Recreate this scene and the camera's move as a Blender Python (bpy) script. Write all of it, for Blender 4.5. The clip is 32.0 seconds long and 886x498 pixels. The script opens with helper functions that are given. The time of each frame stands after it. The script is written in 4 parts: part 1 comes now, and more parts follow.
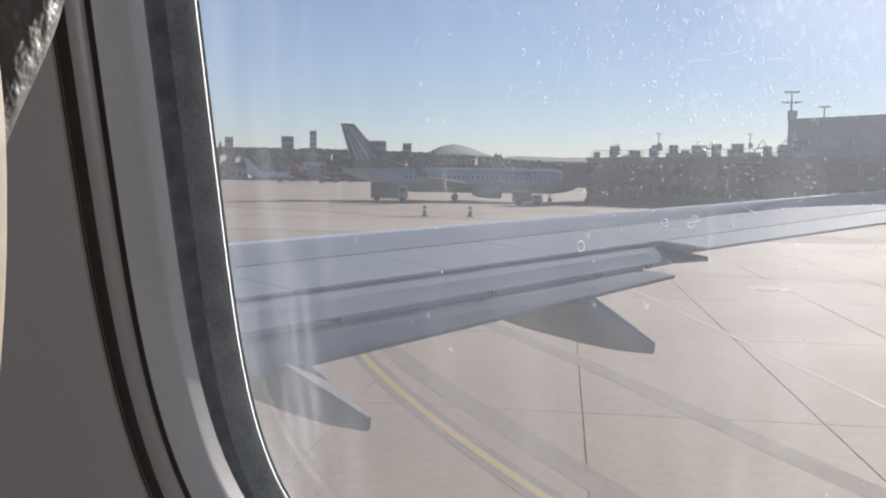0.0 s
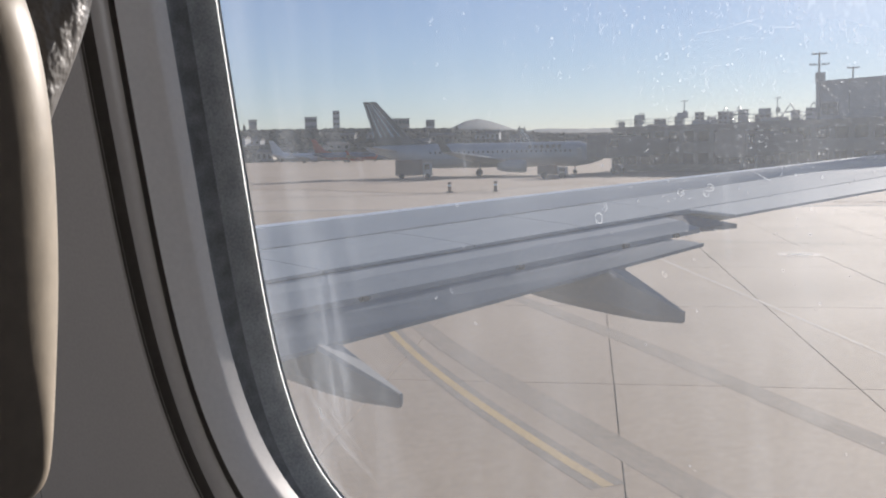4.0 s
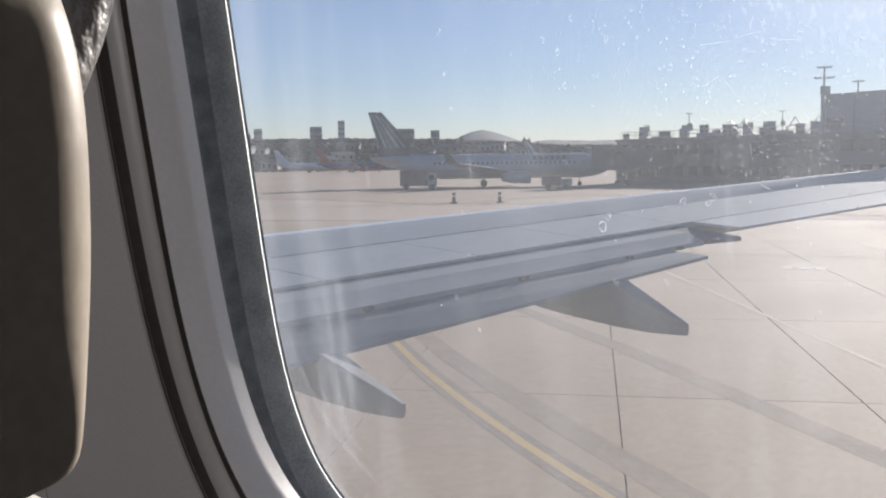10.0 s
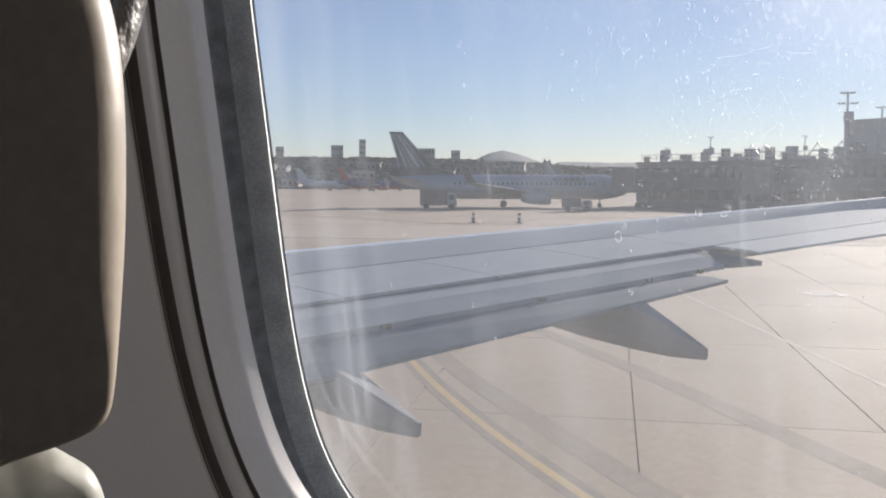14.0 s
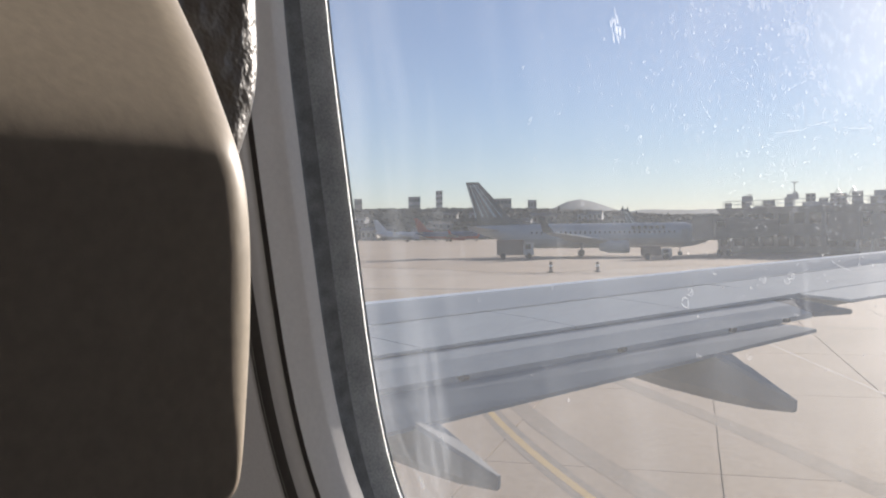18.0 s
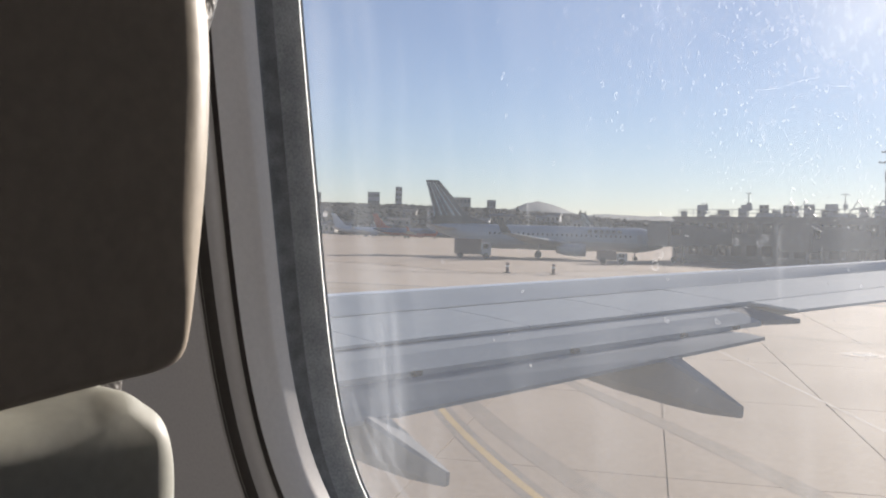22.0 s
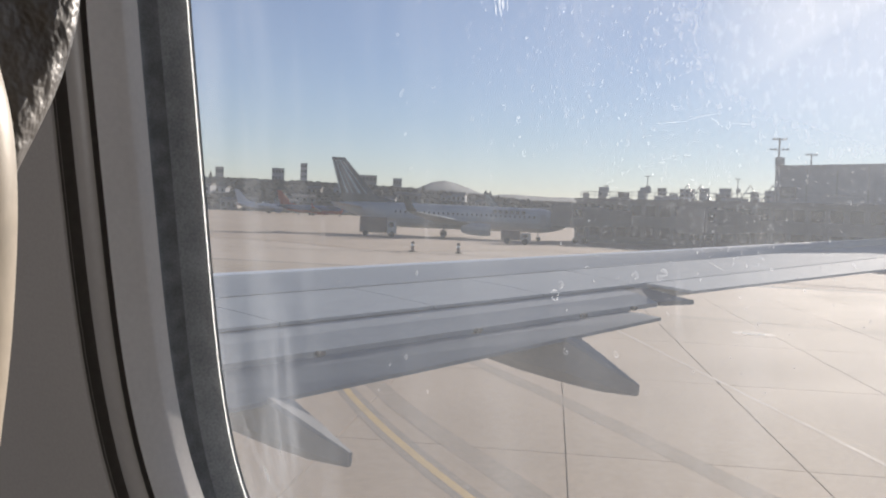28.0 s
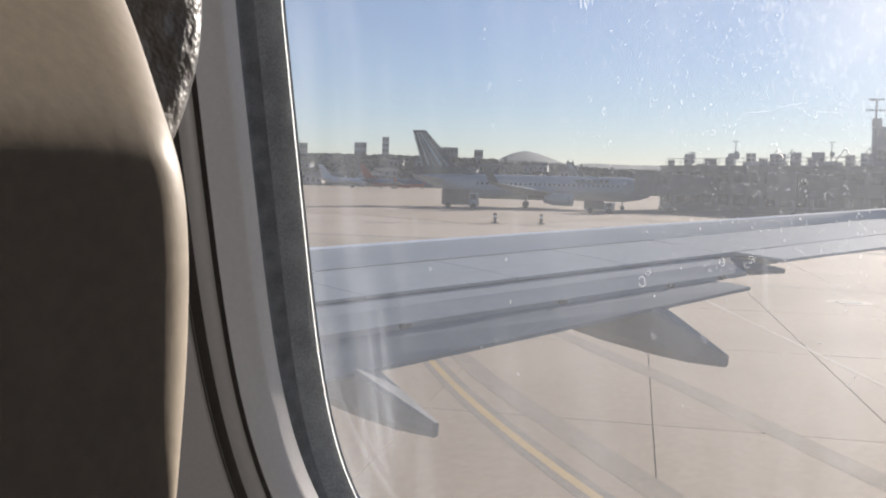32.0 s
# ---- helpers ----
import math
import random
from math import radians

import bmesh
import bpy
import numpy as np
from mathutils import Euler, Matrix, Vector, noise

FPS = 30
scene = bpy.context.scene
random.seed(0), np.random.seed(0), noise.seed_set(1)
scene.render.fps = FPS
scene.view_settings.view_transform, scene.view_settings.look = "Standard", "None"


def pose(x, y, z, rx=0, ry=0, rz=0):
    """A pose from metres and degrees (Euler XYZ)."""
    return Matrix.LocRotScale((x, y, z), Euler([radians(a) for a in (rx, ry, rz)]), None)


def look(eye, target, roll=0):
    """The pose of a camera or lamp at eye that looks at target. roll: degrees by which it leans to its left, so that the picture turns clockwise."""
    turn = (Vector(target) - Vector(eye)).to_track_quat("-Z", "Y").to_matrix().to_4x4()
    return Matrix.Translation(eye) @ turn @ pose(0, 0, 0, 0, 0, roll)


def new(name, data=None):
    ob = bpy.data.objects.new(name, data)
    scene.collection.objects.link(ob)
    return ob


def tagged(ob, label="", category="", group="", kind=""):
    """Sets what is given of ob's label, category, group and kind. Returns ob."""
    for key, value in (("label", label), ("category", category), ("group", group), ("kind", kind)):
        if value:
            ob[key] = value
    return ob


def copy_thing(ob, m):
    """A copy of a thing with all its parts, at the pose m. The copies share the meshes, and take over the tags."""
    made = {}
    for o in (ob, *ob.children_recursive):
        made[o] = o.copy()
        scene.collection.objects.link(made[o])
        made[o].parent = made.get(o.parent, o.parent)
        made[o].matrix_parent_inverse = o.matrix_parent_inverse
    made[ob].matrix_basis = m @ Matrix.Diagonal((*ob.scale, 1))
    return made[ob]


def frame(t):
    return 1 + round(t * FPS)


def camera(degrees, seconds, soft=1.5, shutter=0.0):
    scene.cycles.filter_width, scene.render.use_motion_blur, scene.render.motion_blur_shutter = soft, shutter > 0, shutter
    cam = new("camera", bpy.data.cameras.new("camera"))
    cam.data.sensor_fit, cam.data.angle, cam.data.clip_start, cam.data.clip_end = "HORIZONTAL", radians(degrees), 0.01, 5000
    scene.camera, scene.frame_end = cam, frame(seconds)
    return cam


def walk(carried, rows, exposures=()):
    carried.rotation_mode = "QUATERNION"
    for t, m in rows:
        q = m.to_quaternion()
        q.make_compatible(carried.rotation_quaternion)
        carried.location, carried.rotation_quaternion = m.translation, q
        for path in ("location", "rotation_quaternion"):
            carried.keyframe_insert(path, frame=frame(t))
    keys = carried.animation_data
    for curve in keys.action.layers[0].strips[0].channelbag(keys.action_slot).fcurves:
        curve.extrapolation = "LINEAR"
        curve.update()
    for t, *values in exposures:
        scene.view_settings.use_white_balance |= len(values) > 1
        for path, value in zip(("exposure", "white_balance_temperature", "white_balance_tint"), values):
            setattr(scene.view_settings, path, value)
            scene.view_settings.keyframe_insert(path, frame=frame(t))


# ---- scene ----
DEG, SECONDS = 52.07, 32.0
SC = 1.25          # cabin scale
TILT = radians(8.61)   # lean of the cabin wall
GZ = -3.75         # apron level below the eye

# seconds, eye (cabin units), yaw forward of abeam, pitch, roll
ROWS = [
    (0.0, -0.0075, -0.1915, 0.0023, 34.09, -4.50, 0.86),
    (0.5, -0.0056, -0.1932, 0.0018, 33.65, -4.47, 1.17),
    (1.0, -0.0036, -0.1930, 0.0014, 32.62, -4.47, 0.89),
    (1.5, -0.0038, -0.1933, 0.0019, 31.99, -4.71, 0.84),
    (2.0, -0.0040, -0.1940, 0.0023, 32.22, -5.09, 0.22),
    (2.5, -0.0040, -0.1941, 0.0025, 33.17, -5.35, 0.19),
    (3.0, -0.0039, -0.1936, 0.0028, 34.30, -5.67, -0.26),
    (3.5, -0.0037, -0.1944, 0.0029, 35.62, -6.04, -1.07),
    (5.5, -0.0018, -0.1963, 0.0025, 35.93, -5.63, -1.02),
    (6.0, -0.0015, -0.1968, 0.0022, 35.63, -5.36, -0.80),
    (6.5, -0.0014, -0.1965, 0.0020, 35.55, -5.49, -0.82),
    (7.0, -0.0018, -0.1969, 0.0019, 35.52, -5.60, -0.81),
    (7.5, -0.0017, -0.1969, 0.0028, 35.54, -5.59, -0.68),
    (8.0, -0.0015, -0.1966, 0.0028, 35.60, -5.53, -0.77),
    (8.5, -0.0028, -0.1982, -0.0015, 35.69, -5.21, -0.47),
    (9.0, -0.0027, -0.1976, 0.0007, 35.79, -5.07, -0.61),
    (9.5, -0.0026, -0.1982, 0.0007, 35.98, -5.15, -0.73),
    (10.0, -0.0018, -0.1981, 0.0023, 36.03, -5.34, -0.70),
    (10.5, -0.0019, -0.1991, -0.0003, 35.92, -5.44, -0.30),
    (11.0, -0.0011, -0.1992, -0.0004, 35.96, -5.54, -0.28),
    (11.5, -0.0007, -0.1998, -0.0006, 36.19, -5.42, -0.33),
    (12.0, -0.0005, -0.2002, -0.0009, 36.44, -5.10, -0.37),
    (12.5, 0.0001, -0.2001, -0.0013, 36.67, -4.58, -0.18),
    (13.0, 0.0005, -0.2005, -0.0017, 37.04, -4.24, 0.15),
    (13.5, 0.0005, -0.2006, -0.0006, 37.26, -4.11, 0.15),
    (15.5, 0.0014, -0.2016, -0.0020, 36.89, -3.82, 0.39),
    (16.0, -0.0012, -0.1982, -0.0036, 37.21, -3.28, 0.41),
    (16.5, 0.0025, -0.2019, 0.0015, 37.91, -2.65, -0.06),
    (17.0, 0.0035, -0.2046, 0.0012, 39.35, -1.75, -0.37),
    (17.5, 0.0078, -0.2089, 0.0053, 40.94, -1.21, -0.75),
    (18.0, 0.0097, -0.2107, 0.0048, 42.08, -0.91, -0.61),
    (18.5, 0.0089, -0.2113, 0.0028, 42.44, -1.11, -0.60),
    (19.0, 0.0095, -0.2113, 0.0033, 42.04, -1.10, -0.06),
    (19.5, 0.0093, -0.2104, 0.0026, 40.71, -1.17, 0.64),
    (20.0, 0.0017, -0.2027, -0.0062, 39.25, -1.06, 1.56),
    (20.5, 0.0043, -0.2061, -0.0078, 38.66, -0.98, 1.87),
    (21.0, 0.0026, -0.2048, -0.0071, 38.96, -1.02, 2.02),
    (21.5, 0.0028, -0.2055, -0.0078, 39.35, -1.06, 2.03),
    (22.0, 0.0029, -0.2058, -0.0068, 39.40, -1.06, 1.69),
    (22.5, 0.0029, -0.2059, -0.0077, 39.48, -0.99, 1.74),
    (23.0, 0.0036, -0.2060, -0.0065, 39.44, -0.98, 1.97),
    (23.5, 0.0022, -0.2037, -0.0076, 39.60, -0.87, 2.02),
    (24.0, 0.0004, -0.2030, -0.0076, 39.38, -0.64, 1.75),
    (24.5, -0.0004, -0.2015, -0.0064, 39.15, -0.47, 1.88),
    (25.0, -0.0018, -0.1998, -0.0073, 38.70, -0.36, 2.24),
    (25.5, -0.0015, -0.1996, -0.0100, 37.54, -0.67, 2.47),
    (26.0, -0.0008, -0.1985, -0.0112, 36.30, -1.54, 2.59),
    (26.5, -0.0013, -0.1974, -0.0070, 35.32, -2.40, 1.93),
    (28.5, -0.0020, -0.1964, 0.0080, 33.19, -2.17, 2.69),
    (29.0, -0.0024, -0.1967, 0.0097, 34.31, -2.25, 2.86),
    (29.5, -0.0005, -0.1979, 0.0069, 35.22, -2.44, 3.18),
    (30.0, -0.0008, -0.1991, 0.0073, 35.91, -2.43, 2.59),
    (30.5, -0.0005, -0.2008, 0.0051, 36.25, -2.16, 2.65),
    (31.0, -0.0003, -0.2019, 0.0063, 36.46, -2.13, 2.44),
    (31.5, 0.0006, -0.2030, 0.0064, 37.23, -2.89, 2.10),
    (32.0, 0.0016, -0.2046, 0.0103, 38.54, -4.17, 1.35),
]


def eye_pose(x, y, z, yaw, pit, rol):
    a, b = radians(yaw), radians(pit)
    e = Vector((x, y, z)) * SC
    d = Vector((-math.sin(a) * math.cos(b), math.cos(a) * math.cos(b), math.sin(b)))
    return look(e, e + d, rol)


cam = camera(DEG, SECONDS, soft=2.1)
walk(cam, [(r[0], eye_pose(*r[1:])) for r in ROWS],
     exposures=[(t, e, k, 12) for t, e, k in ((0.0, 0.46, 5980), (3.0, 0.44, 5980), (6.0, 0.46, 5970), (9.0, 0.52, 5970), (13.0, 0.55, 6030), (19.0, 0.64, 6200), (23.0, 0.64, 6200), (26.0, 0.51, 6200), (29.0, 0.44, 6200), (32.0, 0.57, 6200))])

# ---- light ----
SUN_AZ, SUN_EL = -3.0, 15.5
sdir = Vector((math.sin(radians(SUN_AZ)) * math.cos(radians(SUN_EL)), math.cos(radians(SUN_AZ)) * math.cos(radians(SUN_EL)), math.sin(radians(SUN_EL))))
world = bpy.data.worlds.new("world")
scene.world = world
world.use_nodes = True
wn = world.node_tree
wn.nodes.clear()
wout = wn.nodes.new("ShaderNodeOutputWorld")
wbg = wn.nodes.new("ShaderNodeBackground")
wsky = wn.nodes.new("ShaderNodeTexSky")
wsky.sky_type = "NISHITA"
wsky.sun_disc = False
wsky.sun_elevation, wsky.sun_rotation = radians(SUN_EL), radians(SUN_AZ)
wsky.air_density, wsky.dust_density, wsky.ozone_density = 1.0, 0.05, 2.0
wbg.inputs["Strength"].default_value = 0.051
wtint = wn.nodes.new("ShaderNodeMix")
wtint.data_type, wtint.blend_type = "RGBA", "MULTIPLY"
wtint.inputs[0].default_value = 1.0
wtint.inputs[7].default_value = (0.97, 0.98, 1.14, 1)
wsat = wn.nodes.new("ShaderNodeHueSaturation")
wsat.inputs["Saturation"].default_value = 0.82
wn.links.new(wsky.outputs[0], wsat.inputs["Color"])
wn.links.new(wsat.outputs[0], wtint.inputs[6])
wn.links.new(wtint.outputs[2], wbg.inputs["Color"])
wn.links.new(wbg.outputs[0], wout.inputs["Surface"])
sun = new("sun", bpy.data.lights.new("sun", "SUN"))
sun.data.energy, sun.data.angle, sun.data.color = 5.0, radians(0.6), (1.0, 0.88, 0.73)
sun.matrix_world = look(sdir * 50, (0, 0, 0))


# ---- materials ----
def node_mat(name):
    m = bpy.data.materials.new(name)
    m.use_nodes = True
    nt = m.node_tree
    return m, nt, nt.nodes["Principled BSDF"]


def mat(name, c1, c2=None, rough=0.6, metal=0.0, big=2.0, fine=60.0, bump=0.15, bdist=0.002, spread=0.08, coat=0.0, stretch=(1, 1, 1), vary=0.0, across=False):
    """Two scales of colour variation, fine relief and uneven gloss."""
    m, nt, bs = node_mat(name)
    N, Lk = nt.nodes.new, nt.links.new
    c2 = c2 or tuple(v * 0.8 for v in c1)
    tc = N("ShaderNodeTexCoord")
    mp = N("ShaderNodeMapping")
    mp.inputs["Scale"].default_value = stretch
    Lk(N("ShaderNodeNewGeometry").outputs["Position"] if across else tc.outputs["Object"], mp.inputs[0])
    n1, n2 = N("ShaderNodeTexNoise"), N("ShaderNodeTexNoise")
    n1.inputs["Scale"].default_value, n1.inputs["Detail"].default_value = big, 5
    n2.inputs["Scale"].default_value, n2.inputs["Detail"].default_value = fine, 3
    Lk(mp.outputs[0], n1.inputs["Vector"])
    Lk(mp.outputs[0], n2.inputs["Vector"])
    mix = N("ShaderNodeMix")
    mix.data_type = "RGBA"
    mix.inputs[6].default_value, mix.inputs[7].default_value = (*c1, 1), (*c2, 1)
    ramp = N("ShaderNodeMapRange")
    ramp.inputs[1].default_value, ramp.inputs[2].default_value = 0.35, 0.68
    Lk(n1.outputs[0], ramp.inputs[0])
    Lk(ramp.outputs[0], mix.inputs[0])
    hs = N("ShaderNodeHueSaturation")
    mr = N("ShaderNodeMapRange")
    mr.inputs[1].default_value, mr.inputs[2].default_value = 0.3, 0.7
    mr.inputs[3].default_value, mr.inputs[4].default_value = 1 - spread, 1 + spread
    Lk(n2.outputs[0], mr.inputs[0])
    Lk(mr.outputs[0], hs.inputs["Value"])
    Lk(mix.outputs[2], hs.inputs["Color"])
    oi = N("ShaderNodeObjectInfo")
    ov = N("ShaderNodeMapRange")
    ov.inputs[3].default_value, ov.inputs[4].default_value = 1 - vary, 1 + vary
    Lk(oi.outputs["Random"], ov.inputs[0])
    hv = N("ShaderNodeHueSaturation")
    Lk(ov.outputs[0], hv.inputs["Value"])
    Lk(hs.outputs[0], hv.inputs["Color"])
    Lk(hv.outputs[0], bs.inputs["Base Color"])
    rr = N("ShaderNodeMapRange")
    rr.inputs[3].default_value, rr.inputs[4].default_value = max(0.02, rough - 0.08), min(1, rough + 0.1)
    Lk(n1.outputs[0], rr.inputs[0])
    Lk(rr.outputs[0], bs.inputs["Roughness"])
    bs.inputs["Metallic"].default_value = metal
    bs.inputs["Coat Weight"].default_value = coat
    if bump:
        b = N("ShaderNodeBump")
        b.inputs["Strength"].default_value, b.inputs["Distance"].default_value = bump, bdist
        Lk(n2.outputs[0], b.inputs["Height"])
        Lk(b.outputs[0], bs.inputs["Normal"])
    return m


# One cream plastic: bezel lightened, panel and ring darkened, light put into colour.
M_BEZEL = mat("lit_bezel_plastic", (0.76, 0.735, 0.715), (0.70, 0.68, 0.665), rough=0.3, big=9, fine=500, bump=0.1, bdist=0.0003, spread=0.03)
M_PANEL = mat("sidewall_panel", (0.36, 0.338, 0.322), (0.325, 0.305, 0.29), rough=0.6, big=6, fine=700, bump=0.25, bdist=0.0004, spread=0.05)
M_FRAME = mat("shaded_frame_plastic", (0.36, 0.34, 0.325), (0.32, 0.305, 0.29), rough=0.4, big=9, fine=500, bump=0.1, bdist=0.0003, spread=0.03)
# Groove walls darker than the plastic: recess shade put into the colour.
M_GAP = mat("shade_dark_gap", (0.13, 0.12, 0.115), rough=0.8, fine=300, bump=0)
M_SEAL = mat("grey_rubber_seal", (0.15, 0.157, 0.164), (0.235, 0.246, 0.256), rough=0.55, big=130, fine=1400, bump=0.25, bdist=0.0003, spread=0.16)
# Pale band by the pane: a reflection put into the rubber colour.
M_SEALIN = mat("reflection_pale_rubber", (0.37, 0.39, 0.405), (0.27, 0.286, 0.298), rough=0.5, big=75, fine=1100, bump=0.25, bdist=0.0003, spread=0.2)
M_SHELL = mat("seat_shell_plastic", (0.60, 0.52, 0.415), (0.555, 0.48, 0.385), rough=0.42, big=20, fine=700, bump=0.07, bdist=0.0004, spread=0.06)
M_SHELL2 = mat("seat_back_plastic", (0.57, 0.58, 0.525), (0.53, 0.54, 0.49), rough=0.45, big=20, fine=800, bump=0.04, bdist=0.0004, spread=0.05)
M_LEATHER = mat("black_leather", (0.11, 0.102, 0.095), (0.16, 0.147, 0.135), rough=0.44, big=60, fine=150, bump=0.75, bdist=0.003, spread=0.2)
M_STITCH = mat("stitch_thread", (0.55, 0.55, 0.52), rough=0.7, bump=0)
# Ceiling out of view, greyed so less light bounces onto the seat.
M_CEIL = mat("greyed_cabin_ceiling", (0.42, 0.41, 0.39), rough=0.6, fine=200, bump=0.1, spread=0.03)
M_CARPET = mat("cabin_carpet", (0.05, 0.055, 0.07), rough=0.95, fine=300, bump=0.4)
# Wing greys lean blue: the sky's tint is put into the paint.
M_WING = mat("sky_tinted_wing_paint", (0.33, 0.378, 0.424), (0.37, 0.416, 0.458), rough=0.8, big=1.2, fine=18, bump=0.03, bdist=0.002, spread=0.05, stretch=(1, 0.25, 1))
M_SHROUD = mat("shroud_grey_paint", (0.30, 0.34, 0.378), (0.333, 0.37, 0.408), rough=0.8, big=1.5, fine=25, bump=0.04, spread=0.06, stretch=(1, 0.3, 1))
# Wing paint darkened: shade on flap and underside is put into the colour.
M_FLAP = mat("shaded_flap_paint", (0.175, 0.208, 0.245), (0.20, 0.232, 0.268), rough=0.75, big=1.5, fine=25, bump=0.04, spread=0.06, stretch=(1, 0.3, 1))
# Fairing grey lowered to hold the shade the flap throws on it.
M_FAIR = mat("shaded_fairing_paint", (0.26, 0.262, 0.265), (0.30, 0.30, 0.30), rough=0.72, big=2, fine=30, bump=0.03, spread=0.05)
# Dark copy of the grey paint; shade is put into the colour.
M_DARK = mat("shade_dark_paint", (0.10, 0.11, 0.13), (0.13, 0.14, 0.16), rough=0.8, fine=30, bump=0.03)
# Pale slat paint, lightened further to hold the crest's sky highlight.
M_SLAT = mat("highlight_leading_edge_paint", (0.72, 0.78, 0.84), (0.66, 0.72, 0.78), rough=0.45, metal=0.0, big=2, fine=30, bump=0.02, spread=0.05)
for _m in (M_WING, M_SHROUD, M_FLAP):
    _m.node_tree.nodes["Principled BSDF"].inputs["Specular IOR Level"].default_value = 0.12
M_LINE = mat("panel_line_dark", (0.035, 0.035, 0.04), rough=0.7, bump=0)
M_CONC = mat("concrete_slab", (0.345, 0.273, 0.203), (0.282, 0.225, 0.168), rough=0.85, big=0.16, fine=9, bump=0.15, bdist=0.004, spread=0.09, vary=0.06, stretch=(1.0, 0.6, 1), across=True)
M_JOINT = mat("joint_sealant", (0.21, 0.18, 0.15), rough=0.9, fine=20, bump=0.2)
M_APRON = mat("far_apron", (0.375, 0.302, 0.235), (0.305, 0.245, 0.19), rough=0.9, big=0.03, fine=0.6, bump=0.05, spread=0.09, stretch=(1, 1.0, 1))
M_DIRT = mat("dry_infield", (0.30, 0.226, 0.162), (0.242, 0.182, 0.13), rough=0.95, big=0.02, fine=0.4, bump=0.1, bdist=0.05, spread=0.14)
M_YEL = mat("yellow_taxi_paint", (0.46, 0.325, 0.125), (0.41, 0.298, 0.14), rough=0.75, big=1, fine=20, spread=0.15)
M_SCUFF = mat("rubbed_concrete", (0.252, 0.203, 0.157), (0.232, 0.188, 0.145), rough=0.85, big=0.8, fine=9, spread=0.12)
M_TAR = mat("black_taxi_border", (0.30, 0.255, 0.21), (0.35, 0.285, 0.225), rough=0.85, big=1, fine=20, spread=0.15)
M_WHITE = mat("white_paint", (0.66, 0.68, 0.70), (0.60, 0.62, 0.64), rough=0.3, big=0.4, fine=6, bump=0.02, spread=0.03, coat=0.2)
M_NAVY = mat("navy_livery", (0.016, 0.034, 0.048), (0.02, 0.04, 0.055), rough=0.3, big=0.4, fine=6, bump=0.02)
M_GREYB = mat("grey_livery", (0.36, 0.38, 0.40), rough=0.35, big=0.4, fine=6, bump=0.02)
M_RED = mat("red_livery", (0.36, 0.09, 0.06), rough=0.35, big=0.5, fine=5, bump=0.02)
M_BLUE = mat("blue_livery", (0.09, 0.12, 0.22), rough=0.35, big=0.5, fine=5, bump=0.02)
M_FARGLASS = mat("grey_window_glass", (0.12, 0.125, 0.13), rough=0.35, bump=0)
M_GLASSD = mat("dark_window_glass", (0.02, 0.025, 0.03), rough=0.12, bump=0)
M_TYRE = mat("tyre_rubber", (0.025, 0.025, 0.025), rough=0.85)
M_STEEL = mat("dull_steel", (0.32, 0.33, 0.34), rough=0.45, metal=0.6, big=3, fine=20)
M_BLDG = mat("stucco_building", (0.36, 0.34, 0.31), (0.30, 0.28, 0.26), rough=0.85, big=0.08, fine=1.5, spread=0.08)
M_BLDG2 = mat("brown_building", (0.19, 0.18, 0.172), (0.155, 0.148, 0.14), rough=0.85, big=0.1, fine=1.5, spread=0.08)
M_BLDG3 = mat("grey_building", (0.32, 0.33, 0.35), (0.28, 0.29, 0.31), rough=0.8, big=0.08, fine=1.5, spread=0.08)
# Greens of trees and slope greyed and blued to carry distance haze.
M_TREE = mat("hazed_tree_leaves", (0.105, 0.12, 0.112), (0.118, 0.126, 0.12), rough=0.95, big=0.02, fine=0.3, spread=0.06, bump=0)
M_RIDGE = mat("hazed_wooded_slope", (0.105, 0.12, 0.112), (0.118, 0.126, 0.12), rough=0.95, big=0.02, fine=0.15, spread=0.1, bump=0)
# Blue-grey hill: distance haze is put into the colour.
M_HILL = mat("hazed_far_hill", (0.135, 0.16, 0.175), (0.12, 0.142, 0.155), rough=0.95, big=0.002, fine=0.03, spread=0.08, bump=0)
M_VEH = mat("vehicle_white", (0.5, 0.5, 0.49), rough=0.4, big=1, fine=10, bump=0.02)
M_VEHB = mat("vehicle_brown", (0.20, 0.15, 0.12), rough=0.5, big=1, fine=10, bump=0.02)


def leafy(m):
    """Lets half of the light pass through the leaves."""
    nt = m.node_tree
    out = next(n for n in nt.nodes if n.type == "OUTPUT_MATERIAL")
    bs = next(n for n in nt.nodes if n.type == "BSDF_PRINCIPLED")
    tl, mx = nt.nodes.new("ShaderNodeBsdfTranslucent"), nt.nodes.new("ShaderNodeMixShader")
    nt.links.new(bs.inputs["Base Color"].links[0].from_socket, tl.inputs[0])
    mx.inputs[0].default_value = 0.5
    nt.links.new(bs.outputs[0], mx.inputs[1])
    nt.links.new(tl.outputs[0], mx.inputs[2])
    nt.links.new(mx.outputs[0], out.inputs[0])


leafy(M_TREE)
leafy(M_RIDGE)


